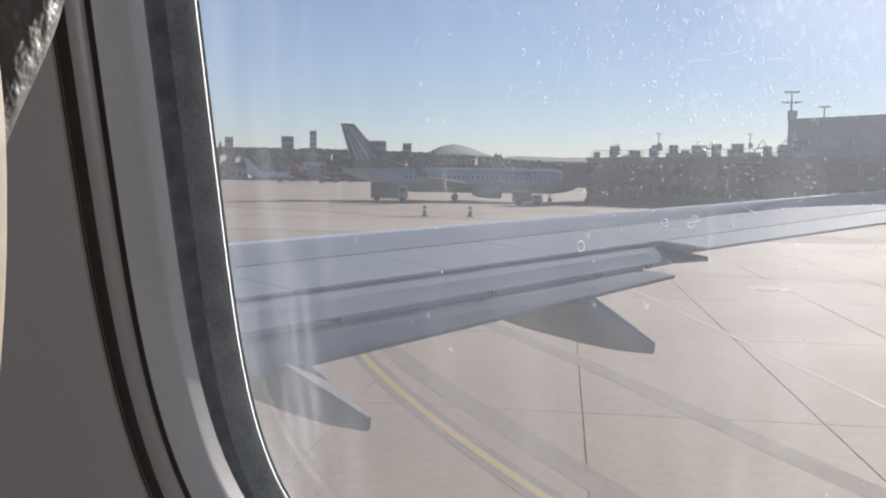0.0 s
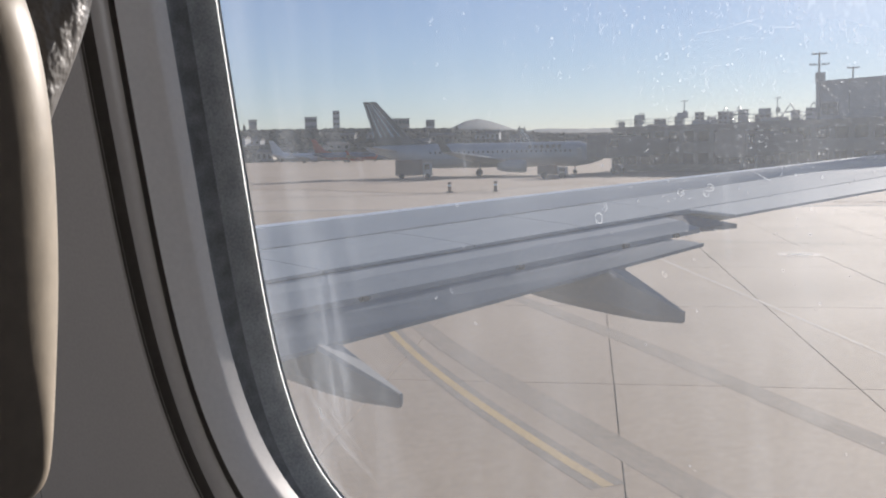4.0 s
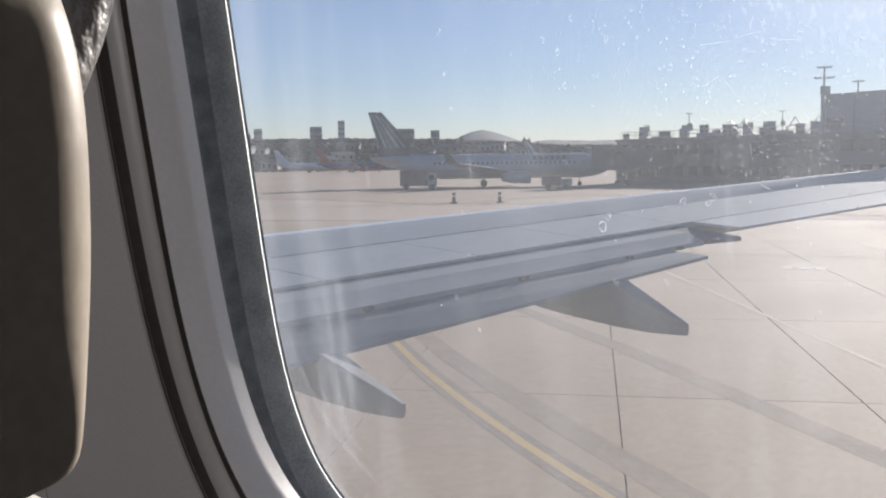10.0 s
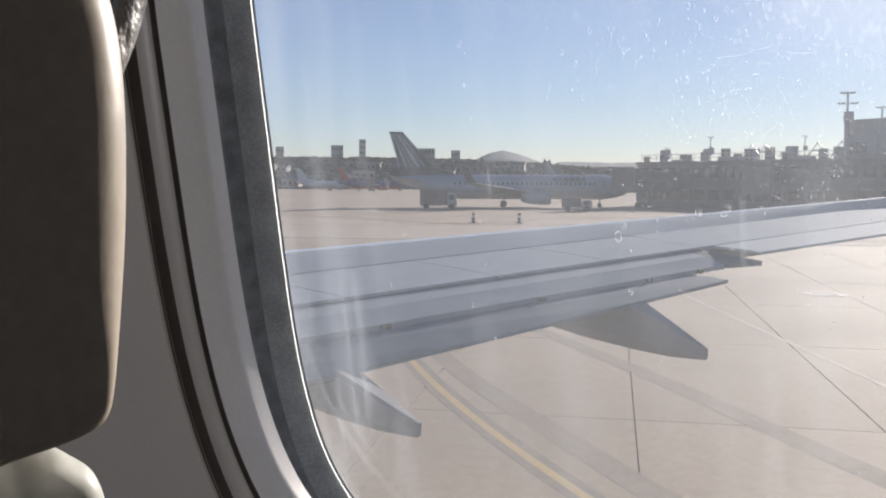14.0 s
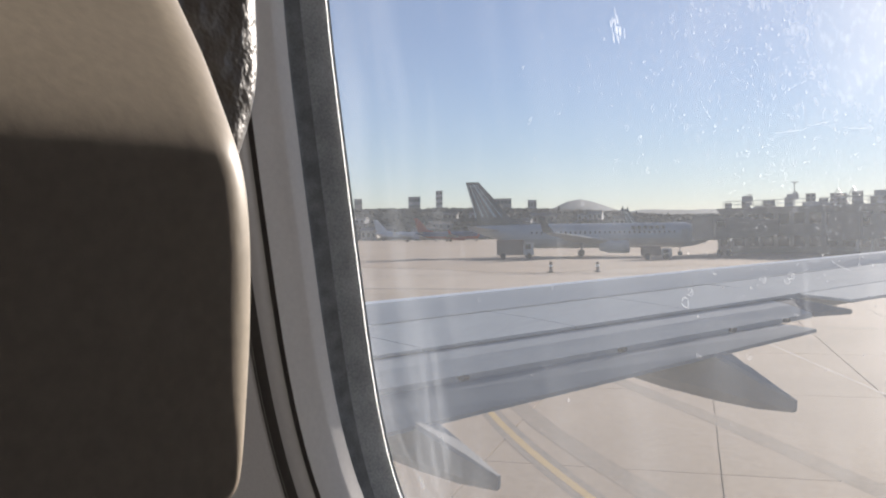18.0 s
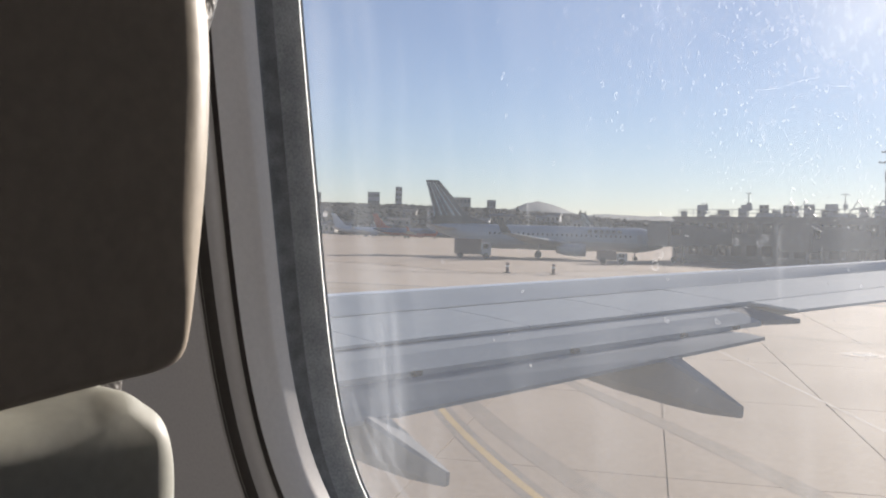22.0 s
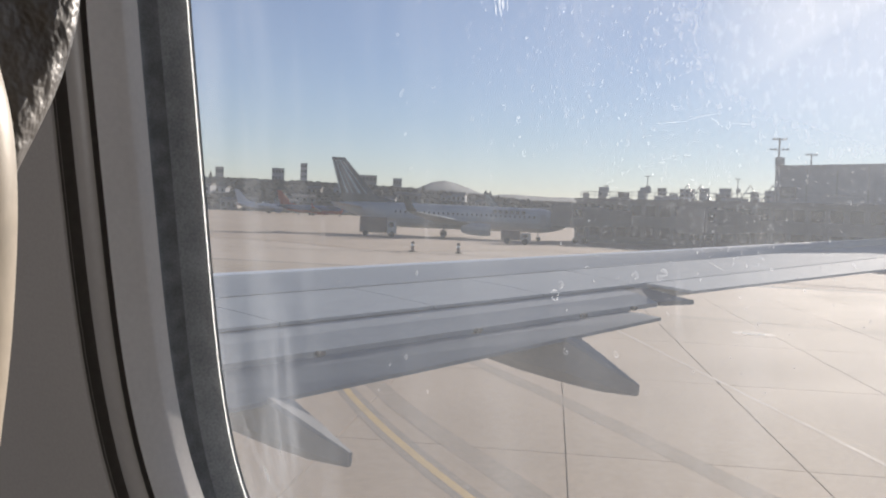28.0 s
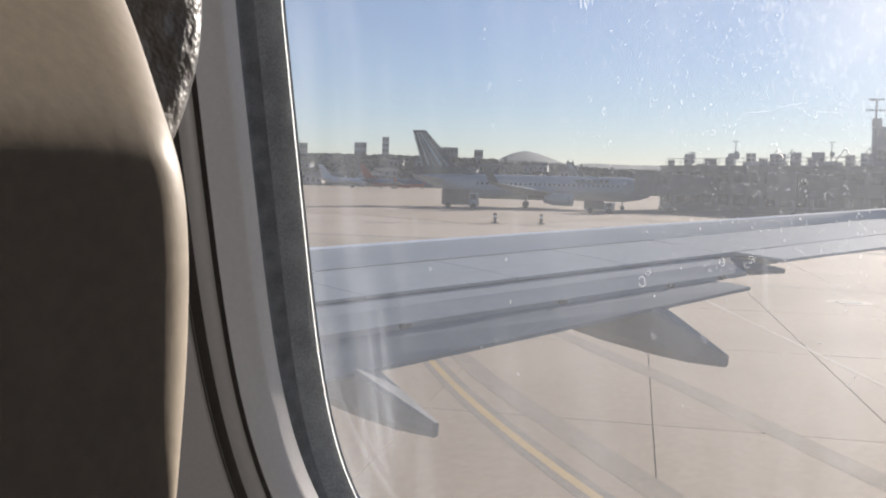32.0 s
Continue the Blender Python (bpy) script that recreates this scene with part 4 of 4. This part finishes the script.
    part("cockpit_glass", bm, M_GLASSD, t)
    bm = bmesh.new()
    tube(bm, [(14.4, 0, 2.0), (14.5, 0, 0.4)], 0.1)
    ng = part("nose_gear", bm, M_STEEL, t)
    for q in (-0.25, 0.25):
        bm = bmesh.new()
        tube(bm, [(14.5, q - 0.1, 0.35), (14.5, q + 0.1, 0.35)], 0.35, 12)
        part("tyre", bm, M_TYRE, ng)
    return t


M_TEAL = mat("teal_stripe", (0.46, 0.56, 0.58), rough=0.4, bump=0)
# White fuselage greyed and blued: backlit shade and haze put into colour.
M_PLANE = mat("shaded_white_livery", (0.36, 0.40, 0.45), (0.32, 0.355, 0.40), rough=0.5, big=0.4, fine=6, bump=0.02, spread=0.04)


def place(az, dist, heading):
    p = polar(az, dist, GZ)
    return Matrix.Translation(p) @ Matrix.Rotation(radians(heading), 4, "Z")


airliner("white and grey airliner with a navy tail parked at the gate", M_PLANE, M_NAVY, M_GREYB, place(33.0, 150, 33))
airliner("blue airliner with a red tail taxiing far off", M_BLUE, M_RED, M_RED, place(41.6, 480, 60))
airliner("white airliner parked far across the field", M_WHITE, M_WHITE, M_GREYB, place(44.2, 500, 38))
airliner("grey airliner with a dark tail behind the gate", M_GREYB, M_NAVY, M_GREYB, place(27.6, 340, 35))


# ---- vehicles on the apron ----
def truck(label, at, bodymat, h=2.4, l=5.0, category="truck"):
    t = thing("service_truck", label, category, at=at)
    bm = bmesh.new()
    box(bm, (-l / 2, -1.0, 0.55), (l / 2 - 1.5, 1.0, h), 0.06)
    part("cargo_box", bm, bodymat, t)
    bm = bmesh.new()
    vs = box(bm, (l / 2 - 1.45, -0.95, 0.45), (l / 2, 0.95, h * 0.82), 0.1)
    cabp = part("cab", bm, M_VEH, t)
    bm = bmesh.new()
    box(bm, (l / 2 - 0.06, -0.8, h * 0.5), (l / 2 + 0.01, 0.8, h * 0.76))
    part("windscreen", bm, M_GLASSD, cabp)
    for s in (-1, 1):
        bm = bmesh.new()
        box(bm, (l / 2 - 1.2, s * 0.955 - 0.01, h * 0.5), (l / 2 - 0.4, s * 0.955 + 0.01, h * 0.76))
        part("side_window", bm, M_GLASSD, cabp)
        for x in (-l / 2 + 0.9, l / 2 - 0.75):
            bm = bmesh.new()
            tube(bm, [(x, s * 0.72, 0.42), (x, s * 1.02, 0.42)], 0.42, 14)
            part("wheel", bm, M_TYRE, t)
    return t


truck("brown and white baggage truck by the parked airliner", place(37.6, 137, 40), M_VEHB, 2.9, 5.5)
truck("white service van out on the apron", place(28.6, 420, 200), M_VEH, 2.6, 5.2, "van")
truck("white catering truck far on the apron", place(30.3, 440, 10), M_VEH, 3.4, 7.0)
truck("brown tug beside the gate", place(28.9, 128, 30), M_VEHB, 1.9, 4.2)
for a, d in ((35.4, 88), (32.5, 88)):
    p = thing("barrier_post", "striped apron barrier post on a rubber foot", "post", "apron barrier posts", at=place(a, d, 0))
    bm = bmesh.new()
    tube(bm, [(0, 0, 0.05), (0, 0, 1.0)], 0.16, 10)
    part("tube", bm, M_VEHB, p)
    bm = bmesh.new()
    tube(bm, [(0, 0, 0.55), (0, 0, 0.75)], 0.165, 10)
    part("band", bm, M_WHITE, p)
    bm = bmesh.new()
    box(bm, (-0.3, -0.3, 0), (0.3, 0.3, 0.07), 0.02)
    part("foot", bm, M_TYRE, p)


# ---- terminal ----
def wallbox(name, label, az0, az1, dist0, dist1, depth, h, material, floors, cols, winmat=M_GLASSD, base=0.0):
    """A building whose front runs between two bearings, with its window openings as parts."""
    a, b = polar(az0, dist0, GZ), polar(az1, dist1, GZ)
    L = (b - a).length
    ang = math.atan2(b.y - a.y, b.x - a.x)
    m = Matrix.Translation(a) @ Matrix.Rotation(ang, 4, "Z")
    t = thing(name, label, "building", at=m)
    bm = bmesh.new()
    box(bm, (0, 0, base), (L, depth, h), 0.05)
    part("wall", bm, material, t)
    bm = bmesh.new()
    box(bm, (-0.25, -0.25, h), (L + 0.25, depth + 0.25, h + 0.45), 0.03)
    part("parapet", bm, material, t)
    fh = (h - base) / floors
    for f in range(floors):
        for c in range(cols):
            bm = bmesh.new()
            x0 = L * (c + 0.18) / cols
            x1 = L * (c + 0.82) / cols
            box(bm, (x0, -0.08, base + fh * f + fh * 0.35), (x1, 0.12, base + fh * f + fh * 0.82))
            part("window", bm, winmat, t)
    return t, L


conc, L = wallbox("concourse", "low brown terminal concourse with dark window bays", 25.2, 4.0, 166, 138, 22, 7.3, M_BLDG2, 2, 22)
for i in range(8):
    x = L * (i * 1.75 + 1.2) / 15
    bm = bmesh.new()
    h = (0.5, 0.9, 0.4, 0.7)[i % 4]
    box(bm, (x - 1.2, 5 + (i % 3) * 3, 7.75), (x + 1.2 + (i % 2), 8 + (i % 3) * 3, 7.75 + h), 0.05)
    part("roof_unit", bm, M_BLDG3 if i % 2 else M_BLDG, conc, "rooftop plant unit")
bm = bmesh.new()
for i in range(40):
    x = L * i / 40
    tube(bm, [(x, 1.2, 7.75), (x, 1.2, 9.00)], 0.05, 4)
for z in (8.40, 9.00):
    tube(bm, [(0, 1.2, z), (L, 1.2, z)], 0.05, 4)
part("roof_railing", bm, M_STEEL, conc, "thin steel roof railing")
for i, x in enumerate((L * 0.32, L * 0.36, L * 0.5, L * 0.56)):
    bm = bmesh.new()
    tube(bm, [(x - 1.9, 4, 7.75), (x, 4, 10.50), (x + 1.9, 4, 7.75)], 0.1, 5)
    tube(bm, [(x - 0.9, 4, 9.20), (x + 0.9, 4, 9.20)], 0.08, 5)
    part("roof_trestle", bm, M_STEEL, conc, "A-shaped steel roof trestle")
for i, x in enumerate((L * 0.06, L * 0.2, L * 0.44)):
    bm = bmesh.new()
    tube(bm, [(x, 3, 7.75), (x, 3, 9.00)], 0.12, 6)
    box(bm, (x - 1.0, 2.8, 8.90), (x + 1.0, 3.2, 9.90), 0.04)
    part("gate_sign", bm, M_BLDG3, conc, "dark gate sign box on a post")



def terminal_block():
    """Tall plain block with rounded corners, a coping and one window high on its front."""
    a, b = polar(13.7, 156, GZ), polar(-2.0, 136, GZ)
    L, D, H, R = (b - a).length, 30, 13.6, 1.1
    t = thing("terminal_block", "tall plain grey terminal block with rounded corners", "building", at=Matrix.Translation(a) @ Matrix.Rotation(math.atan2(b.y - a.y, b.x - a.x), 4, "Z"))

    def outline(z, g):
        pts = []
        for cx, cy, a0 in ((R, R, 180), (L - R, R, 270), (L - R, D - R, 0), (R, D - R, 90)):
            for k in range(6):
                q = radians(a0 + 18 * k)
                pts.append(Vector((cx + math.cos(q) * (R + g), cy + math.sin(q) * (R + g), z)))
        return pts

    bm = bmesh.new()
    loft(bm, [outline(0, 0), outline(H, 0)])
    part("wall", bm, M_BLDG3, t)
    bm = bmesh.new()
    loft(bm, [outline(H, 0.12), outline(H + 0.3, 0.12)])
    part("coping", bm, M_BLDG3, t, "thin grey roof coping")
    for k in range(9):
        x = 6.2 + k * 5.0
        if x < L - 2:
            bm = bmesh.new()
            box(bm, (x, -0.03, 0.4), (x + 0.09, 0.02, H - 0.02))
            part("panel_joint", bm, M_BLDG2, t, "narrow vertical joint cover")
    bm = bmesh.new()
    box(bm, (1.5, -0.10, 8.5), (4.5, 0.06, 10.5), 0.02)
    f = part("window_frame", bm, M_BLDG, t, "pale window frame")
    for i in range(3):
        for j in range(2):
            bm = bmesh.new()
            box(bm, (1.62 + i * 0.95, -0.13, 8.62 + j * 0.92), (2.48 + i * 0.95, -0.09, 9.46 + j * 0.92))
            part("pane", bm, M_FARGLASS, f)


terminal_block()


def jet_bridge(az, d0, d1, z=4.2):
    a, b = polar(az, d0, 0), polar(az + 3.2, d1, 0)
    ang = math.atan2(b.y - a.y, b.x - a.x)
    L = (b - a).length
    t = thing("jet_bridge", "brown covered jet bridge on a wheeled leg", "jet bridge", "jet bridges", at=Matrix.Translation((a.x, a.y, GZ)) @ Matrix.Rotation(ang, 4, "Z"))
    bm = bmesh.new()
    box(bm, (0, -1.5, z - 1.3), (L * 0.55, 1.5, z + 1.5), 0.08)
    part("tunnel", bm, M_BLDG2, t)
    bm = bmesh.new()
    box(bm, (L * 0.5, -1.75, z - 1.5), (L, 1.75, z + 1.75), 0.08)
    part("outer_tunnel", bm, M_BLDG2, t)
    bm = bmesh.new()
    box(bm, (L, -2.1, z - 1.7), (L + 3.4, 2.1, z + 1.9), 0.25)
    cabp = part("rotunda_cab", bm, M_BLDG2, t)
    bm = bmesh.new()
    box(bm, (L + 0.6, -2.13, z + 0.1), (L + 2.8, 2.13, z + 1.2))
    part("window", bm, M_GLASSD, cabp)
    for s in (-0.9, 0.9):
        bm = bmesh.new()
        tube(bm, [(L * 0.85, s, 0.4), (L * 0.85, s, z - 1.4)], 0.18)
        lg = part("leg", bm, M_STEEL, t)
        bm = bmesh.new()
        tube(bm, [(L * 0.85, s - 0.2, 0.45), (L * 0.85, s + 0.2, 0.45)], 0.45, 12)
        part("wheel", bm, M_TYRE, lg)


jet_bridge(22.2, 160, 146)
jet_bridge(14.5, 150, 126)


def mast(az, d, h, heads):
    t = thing("light_mast", "tall apron floodlight mast with lamp crossarms", "light mast", "apron light masts", at=place(az, d, 20))
    bm = bmesh.new()
    tube(bm, [(0, 0, 0), (0, 0, h)], 0.28, 10, 0.14)
    part("pole", bm, M_STEEL, t)
    for j in range(heads):
        z = h - 0.3 - j * 1.6
        w = 0.95 if j % 2 == 0 else 1.3
        bm = bmesh.new()
        tube(bm, [(-w, 0, z), (w, 0, z)], 0.07, 6)
        arm = part("crossarm", bm, M_STEEL, t)
        for x in (-w, -w * 0.5, w * 0.5, w):
            bm = bmesh.new()
            box(bm, (x - 0.2, -0.3, z + 0.03), (x + 0.2, 0.3, z + 0.22), 0.04)
            part("floodlight", bm, M_GREYB, arm)
    bm = bmesh.new()
    box(bm, (-0.5, -0.4, h * 0.76), (0.9, 0.4, h * 0.83), 0.05)
    part("cable_box", bm, M_STEEL, t)


mast(13.4, 154, 18.2, 2)
mast(11.6, 190, 18.6, 1)
mast(20.9, 300, 19, 1)
mast(15.6, 320, 20, 1)
mast(23.4, 340, 17, 1)

# ---- city and wooded ridge ----
def tower(az, dist, wdeg, elev, floors, cols, material, label, depth=25):
    h = (elev if az > 30 else 0.9 * elev) * dist - GZ
    wallbox("city_building", label, az + wdeg / 2, az - wdeg / 2, dist, dist, depth, h, material, floors, cols, M_FARGLASS)


tower(43.87, 900, 0.75, 0.0415, 6, 4, M_BLDG3, "flat-roofed grey office block above the trees")
tower(42.3, 950, 0.42, 0.048, 9, 2, M_BLDG3, "slim grey residential tower above the trees")
tower(38.8, 880, 2.1, 0.0385, 5, 9, M_BLDG, "wide beige hospital block on the ridge")
tower(47.4, 900, 0.5, 0.0395, 5, 3, M_BLDG, "small beige block above the trees")
tower(36.45, 900, 0.55, 0.0365, 4, 3, M_BLDG3, "small grey block above the trees")
crnd = random.Random(3)
for i, (az, w, e) in enumerate([(20.0, 0.55, 0.042), (18.5, 0.9, 0.0418), (17.5, 0.6, 0.0435), (16.4, 0.9, 0.037), (14.6, 0.5, 0.041), (13.4, 1.3, 0.043), (11.9, 0.7, 0.0415), (22.3, 0.7, 0.035), (23.6, 0.5, 0.036), (21.2, 0.5, 0.038), (10.3, 0.8, 0.044), (8.6, 0.8, 0.042), (24.6, 0.4, 0.033), (19.3, 0.5, 0.036), (6.8, 0.9, 0.045)]):
    tower(az, 1100 + crnd.uniform(0, 250), w, e, crnd.randint(5, 9), crnd.randint(2, 4), (M_BLDG, M_BLDG3, M_BLDG3, M_BLDG2)[i % 4], ("beige", "grey", "dark grey", "brown")[i % 4] + " city building on the skyline")


def ridge_elev(az):
    """Skyline of the wooded ridge by bearing."""
    ks = [(-15, 0.030), (8, 0.030), (20, 0.027), (24, 0.0245), (28, 0.026), (30, 0.029), (32, 0.033), (36, 0.0378), (40, 0.0395), (48, 0.040), (56, 0.043), (66, 0.048), (90, 0.05)]
    for (a, e), (b, f) in zip(ks, ks[1:]):
        if a <= az <= b:
            return e + (f - e) * (az - a) / (b - a)
    return 0.03


bm = bmesh.new()
cols = []
for k in range(211):
    az = -15 + k * 0.5
    e = ridge_elev(az)
    c = []
    for d, fr in ((650, 0.0), (720, 0.25), (800, 0.62), (860, 0.86), (1000, 0.9)):
        h = (e * 860 - GZ) * fr * 0.84
        h *= 1 + 0.12 * noise.noise((az * 0.6, d * 0.01, 0)) if fr else 1
        c.append(bm.verts.new(polar(az, d, GZ + h - (0.3 if fr == 0 else 0))))
    cols.append(c)
for a, b in zip(cols, cols[1:]):
    for i in range(4):
        bm.faces.new((a[i], a[i + 1], b[i + 1], b[i]))
bmesh.ops.recalc_face_normals(bm, faces=bm.faces)
tagged(part("ridge", bm, M_RIDGE), "low wooded ridge beyond the airfield", "ridge", kind="structure")

# crowns of the ridge's trees, too many to count
trnd = random.Random(11)
verts, faces = [], []


def clump(c, r, h):
    """A lumpy crown of a few jittered facets."""
    b = len(verts)
    n = 6
    lev = ((0.15, 0.75), (0.5, 1.0), (0.8, 0.65))
    for zf, rf in lev:
        for k in range(n):
            a = 2 * math.pi * (k + 0.5 * trnd.random()) / n
            q = rf * r * trnd.uniform(0.6, 1.2)
            verts.append((c.x + math.cos(a) * q, c.y + math.sin(a) * q, c.z + h * zf * trnd.uniform(0.85, 1.12)))
    verts.append((c.x, c.y, c.z + h * trnd.uniform(0.95, 1.15)))
    verts.append((c.x, c.y, c.z - 1))
    for l in range(2):
        for k in range(n):
            j = (k + 1) % n
            faces.append((b + l * n + k, b + l * n + j, b + (l + 1) * n + j, b + (l + 1) * n + k))
    for k in range(n):
        j = (k + 1) % n
        faces.append((b + 2 * n + k, b + 2 * n + j, b + 3 * n))
        faces.append((b + j, b + k, b + 3 * n + 1))


for i in range(24000):
    az = trnd.uniform(-12, 85)
    e = ridge_elev(az)
    d = trnd.choice((655, 690, 730, 770, 810, 850, 870)) + trnd.uniform(-15, 15)
    fr = min(0.86, max(0, (d - 650) / 210 * 0.86))
    h = (e * 860 - GZ) * fr * 0.84
    s = trnd.uniform(1.6, 3.6)
    tall = trnd.random() < 0.006
    clump(polar(az, d, GZ + h - 1), s * (0.5 if tall else 1), s * (2.2 if tall else trnd.uniform(0.6, 1.0)))
me = bpy.data.meshes.new("ridge_trees")
me.from_pydata(verts, [], faces)
me.materials.append(M_TREE)
me.polygons.foreach_set("use_smooth", [True] * len(me.polygons))
tagged(new("ridge_trees", me), "green trees crowding the ridge, greyed for haze", "trees", kind="stuff")

# houses scattered on the ridge
hrnd = random.Random(5)
for i in range(26):
    az = hrnd.uniform(26, 62)
    d = hrnd.uniform(645, 780)
    fr = min(0.86, max(0, (d - 650) / 210 * 0.86))
    z = GZ + (ridge_elev(az) * 860 - GZ) * fr * 0.8 - 0.5
    p = polar(az, d, z)
    w, dp, h = hrnd.uniform(9, 22), hrnd.uniform(8, 12), hrnd.uniform(4, 8)
    t = thing("house", hrnd.choice(("pale stucco house among the trees", "beige house with a low roof", "white house on the wooded slope")), "house", "houses on the ridge", at=Matrix.Translation(p) @ Matrix.Rotation(radians(az + hrnd.uniform(-25, 25)), 4, "Z"))
    bm = bmesh.new()
    box(bm, (-w / 2, -dp / 2, -2), (w / 2, dp / 2, h))
    part("wall", bm, hrnd.choice((M_BLDG, M_BLDG3, M_BLDG2)), t)
    bm = bmesh.new()
    loft(bm, [[Vector((x, -dp / 2 - 0.5, h)), Vector((x, 0, h + 2)), Vector((x, dp / 2 + 0.5, h))] for x in (-w / 2 - 0.5, w / 2 + 0.5)])
    part("roof", bm, M_BLDG2, t)
    for k in range(3):
        bm = bmesh.new()
        x = -w / 2 + w * (k + 0.5) / 3
        box(bm, (x - 1, -dp / 2 - 0.06, h * 0.4), (x + 1, -dp / 2 + 0.1, h * 0.8))
        part("window", bm, M_GLASSD, t)

# distant hill
bm = bmesh.new()
cols = []
for k in range(121):
    az = -10 + k * 0.75
    g = 0.0372 * math.exp(-abs((az - 33.6) / (4.2 if az < 33.6 else 3.2)) ** 1.6)
    e = max(g, 0.024 + 0.003 * noise.noise((az * 0.5, 0, 0))) + 0.0006 * noise.noise((az * 3, 1, 0))
    cols.append([bm.verts.new(polar(az, d, GZ + (e * 3600 - GZ) * f)) for d, f in ((3000, 0.0), (3300, 0.6), (3600, 1.0), (4000, 0.5))])
for a, b in zip(cols, cols[1:]):
    for i in range(3):
        bm.faces.new((a[i], a[i + 1], b[i + 1], b[i]))
bmesh.ops.recalc_face_normals(bm, faces=bm.faces)
tagged(part("backdrop", bm, M_HILL, smooth=True), "mountain on the horizon, blue-grey with painted haze", "mountain", kind="structure")

# ---- pavement slabs and markings, nearest last ----
ORG = Vector((-5.2, 11.0, GZ))
pav = thing("pavement", "square-jointed pale concrete taxiway slabs", "pavement", kind="structure", at=Matrix.Translation(ORG) @ Matrix.Rotation(math.atan2(0.447, 0.894), 4, "Z"))
bm = bmesh.new()
box(bm, (-42.5, -29, -0.06), (42.5, 49, -0.03))
part("joint_bed", bm, M_JOINT, pav, "dark joint sealant bed")
SW, SL, GAP = 3.75, 7.5, 0.006


def slab_mesh():
    bm = bmesh.new()
    box(bm, (GAP, GAP, -0.035), (SW - GAP, SL - GAP, 0.0), 0.006)
    me = bpy.data.meshes.new("slab")
    bm.to_mesh(me)
    bm.free()
    me.materials.append(M_CONC)
    return me


SLAB = slab_mesh()
prnd = random.Random(2)
for i in range(-11, 11):
    for j in range(-4, 6):
        o = new("slab", SLAB)
        o.parent = pav
        o.location = (i * SW, j * SL + 2.2, prnd.uniform(-0.002, 0.0))


def stripe(name, material, pts, w, lift, label, parent=None):
    """A painted band on the apron through the given places."""
    bm = bmesh.new()
    pts = [Vector((*p, GZ + lift)) for p in pts]
    lv, rv = [], []
    for i, p in enumerate(pts):
        d = (pts[min(i + 1, len(pts) - 1)] - pts[max(i - 1, 0)]).normalized()
        n = Vector((-d.y, d.x, 0)) * w / 2
        lv.append((p + n, p + n + Vector((0, 0, 0.001))))
        rv.append((p - n, p - n + Vector((0, 0, 0.001))))
    loft(bm, [[a[0], a[1], b[1], b[0]] for a, b in zip(lv, rv)])
    return tagged(part(name, bm, material), label, "marking", kind="structure")


def curve_pts(a, b, bow, n=12):
    a, b = Vector(a), Vector(b)
    d = b - a
    nn = Vector((-d.y, d.x)).normalized()
    return [tuple(a + d * t + nn * bow * 4 * t * (1 - t)) for t in [i / n for i in range(n + 1)]]


M_WORN = mat("worn_white_paint", (0.43, 0.365, 0.30), (0.38, 0.315, 0.25), rough=0.8, big=1.2, fine=12, spread=0.12)
M_BORDER = mat("worn_black_border", (0.20, 0.168, 0.138), (0.245, 0.2, 0.16), rough=0.85, big=1.5, fine=14, spread=0.2)
YEL_A, YEL_B = (-14.6, 16.9), (-4.3, 8.8)
stripe("taxi_line_border", M_BORDER, curve_pts(YEL_A, YEL_B, -0.36), 0.46, 0.0003, "black border under the taxiway centreline")
stripe("taxi_line", M_YEL, curve_pts(YEL_A, YEL_B, -0.36), 0.15, 0.0014, "worn yellow taxiway centreline")
stripe("tyre_mark", M_TAR, curve_pts((-40, 62), (20, 68), 2.0), 0.5, 0.001, "long dark tyre mark across the apron")
stripe("far_joint", M_JOINT, curve_pts((-19, 35.1), (9, 39.1), 0.0), 0.14, 0.0003, "dark expansion joint across the taxiway")
stripe("edge_line", M_WORN, curve_pts((-13.0, 30.5), (1.0, 12.2), 0.0), 0.11, 0.0008, "worn white painted line on the taxiway")
for pts in (((-14.4, 17.5), (-11.87, 15.36), (-10.18, 13.95), (-8.38, 12.63), (-6.9, 11.6), (-5.56, 10.65), (-3.0, 8.9)), ((-14.5, 21.5), (-9.65, 17.93), (-8.3, 16.95), (-6.6, 15.64), (-5.06, 14.39), (-3.2, 12.88), (0.2, 10.2))):
    stripe("tyre_mark", M_SCUFF, pts, 0.5, 0.0001, "faint dark tyre mark across the concrete")
stripe("far_tyre_mark", M_TAR, curve_pts((-62, 58), (-8, 96), 3.0), 0.6, 0.002, "faint curved tyre mark on the apron")
drain = thing("drain_cover", "dark iron drain cover set in a pale concrete collar", "drain cover", at=Matrix.Translation((-8.31, 32.56, GZ)))
bm = bmesh.new()
tube(bm, [(0, 0, 0.0), (0, 0, 0.006)], 0.75, 24)
part("collar", bm, M_WORN, drain, "pale concrete collar")
bm = bmesh.new()
tube(bm, [(0, 0, 0.006), (0, 0, 0.011)], 0.42, 24)
part("lid", bm, M_LINE, drain, "dark iron lid")
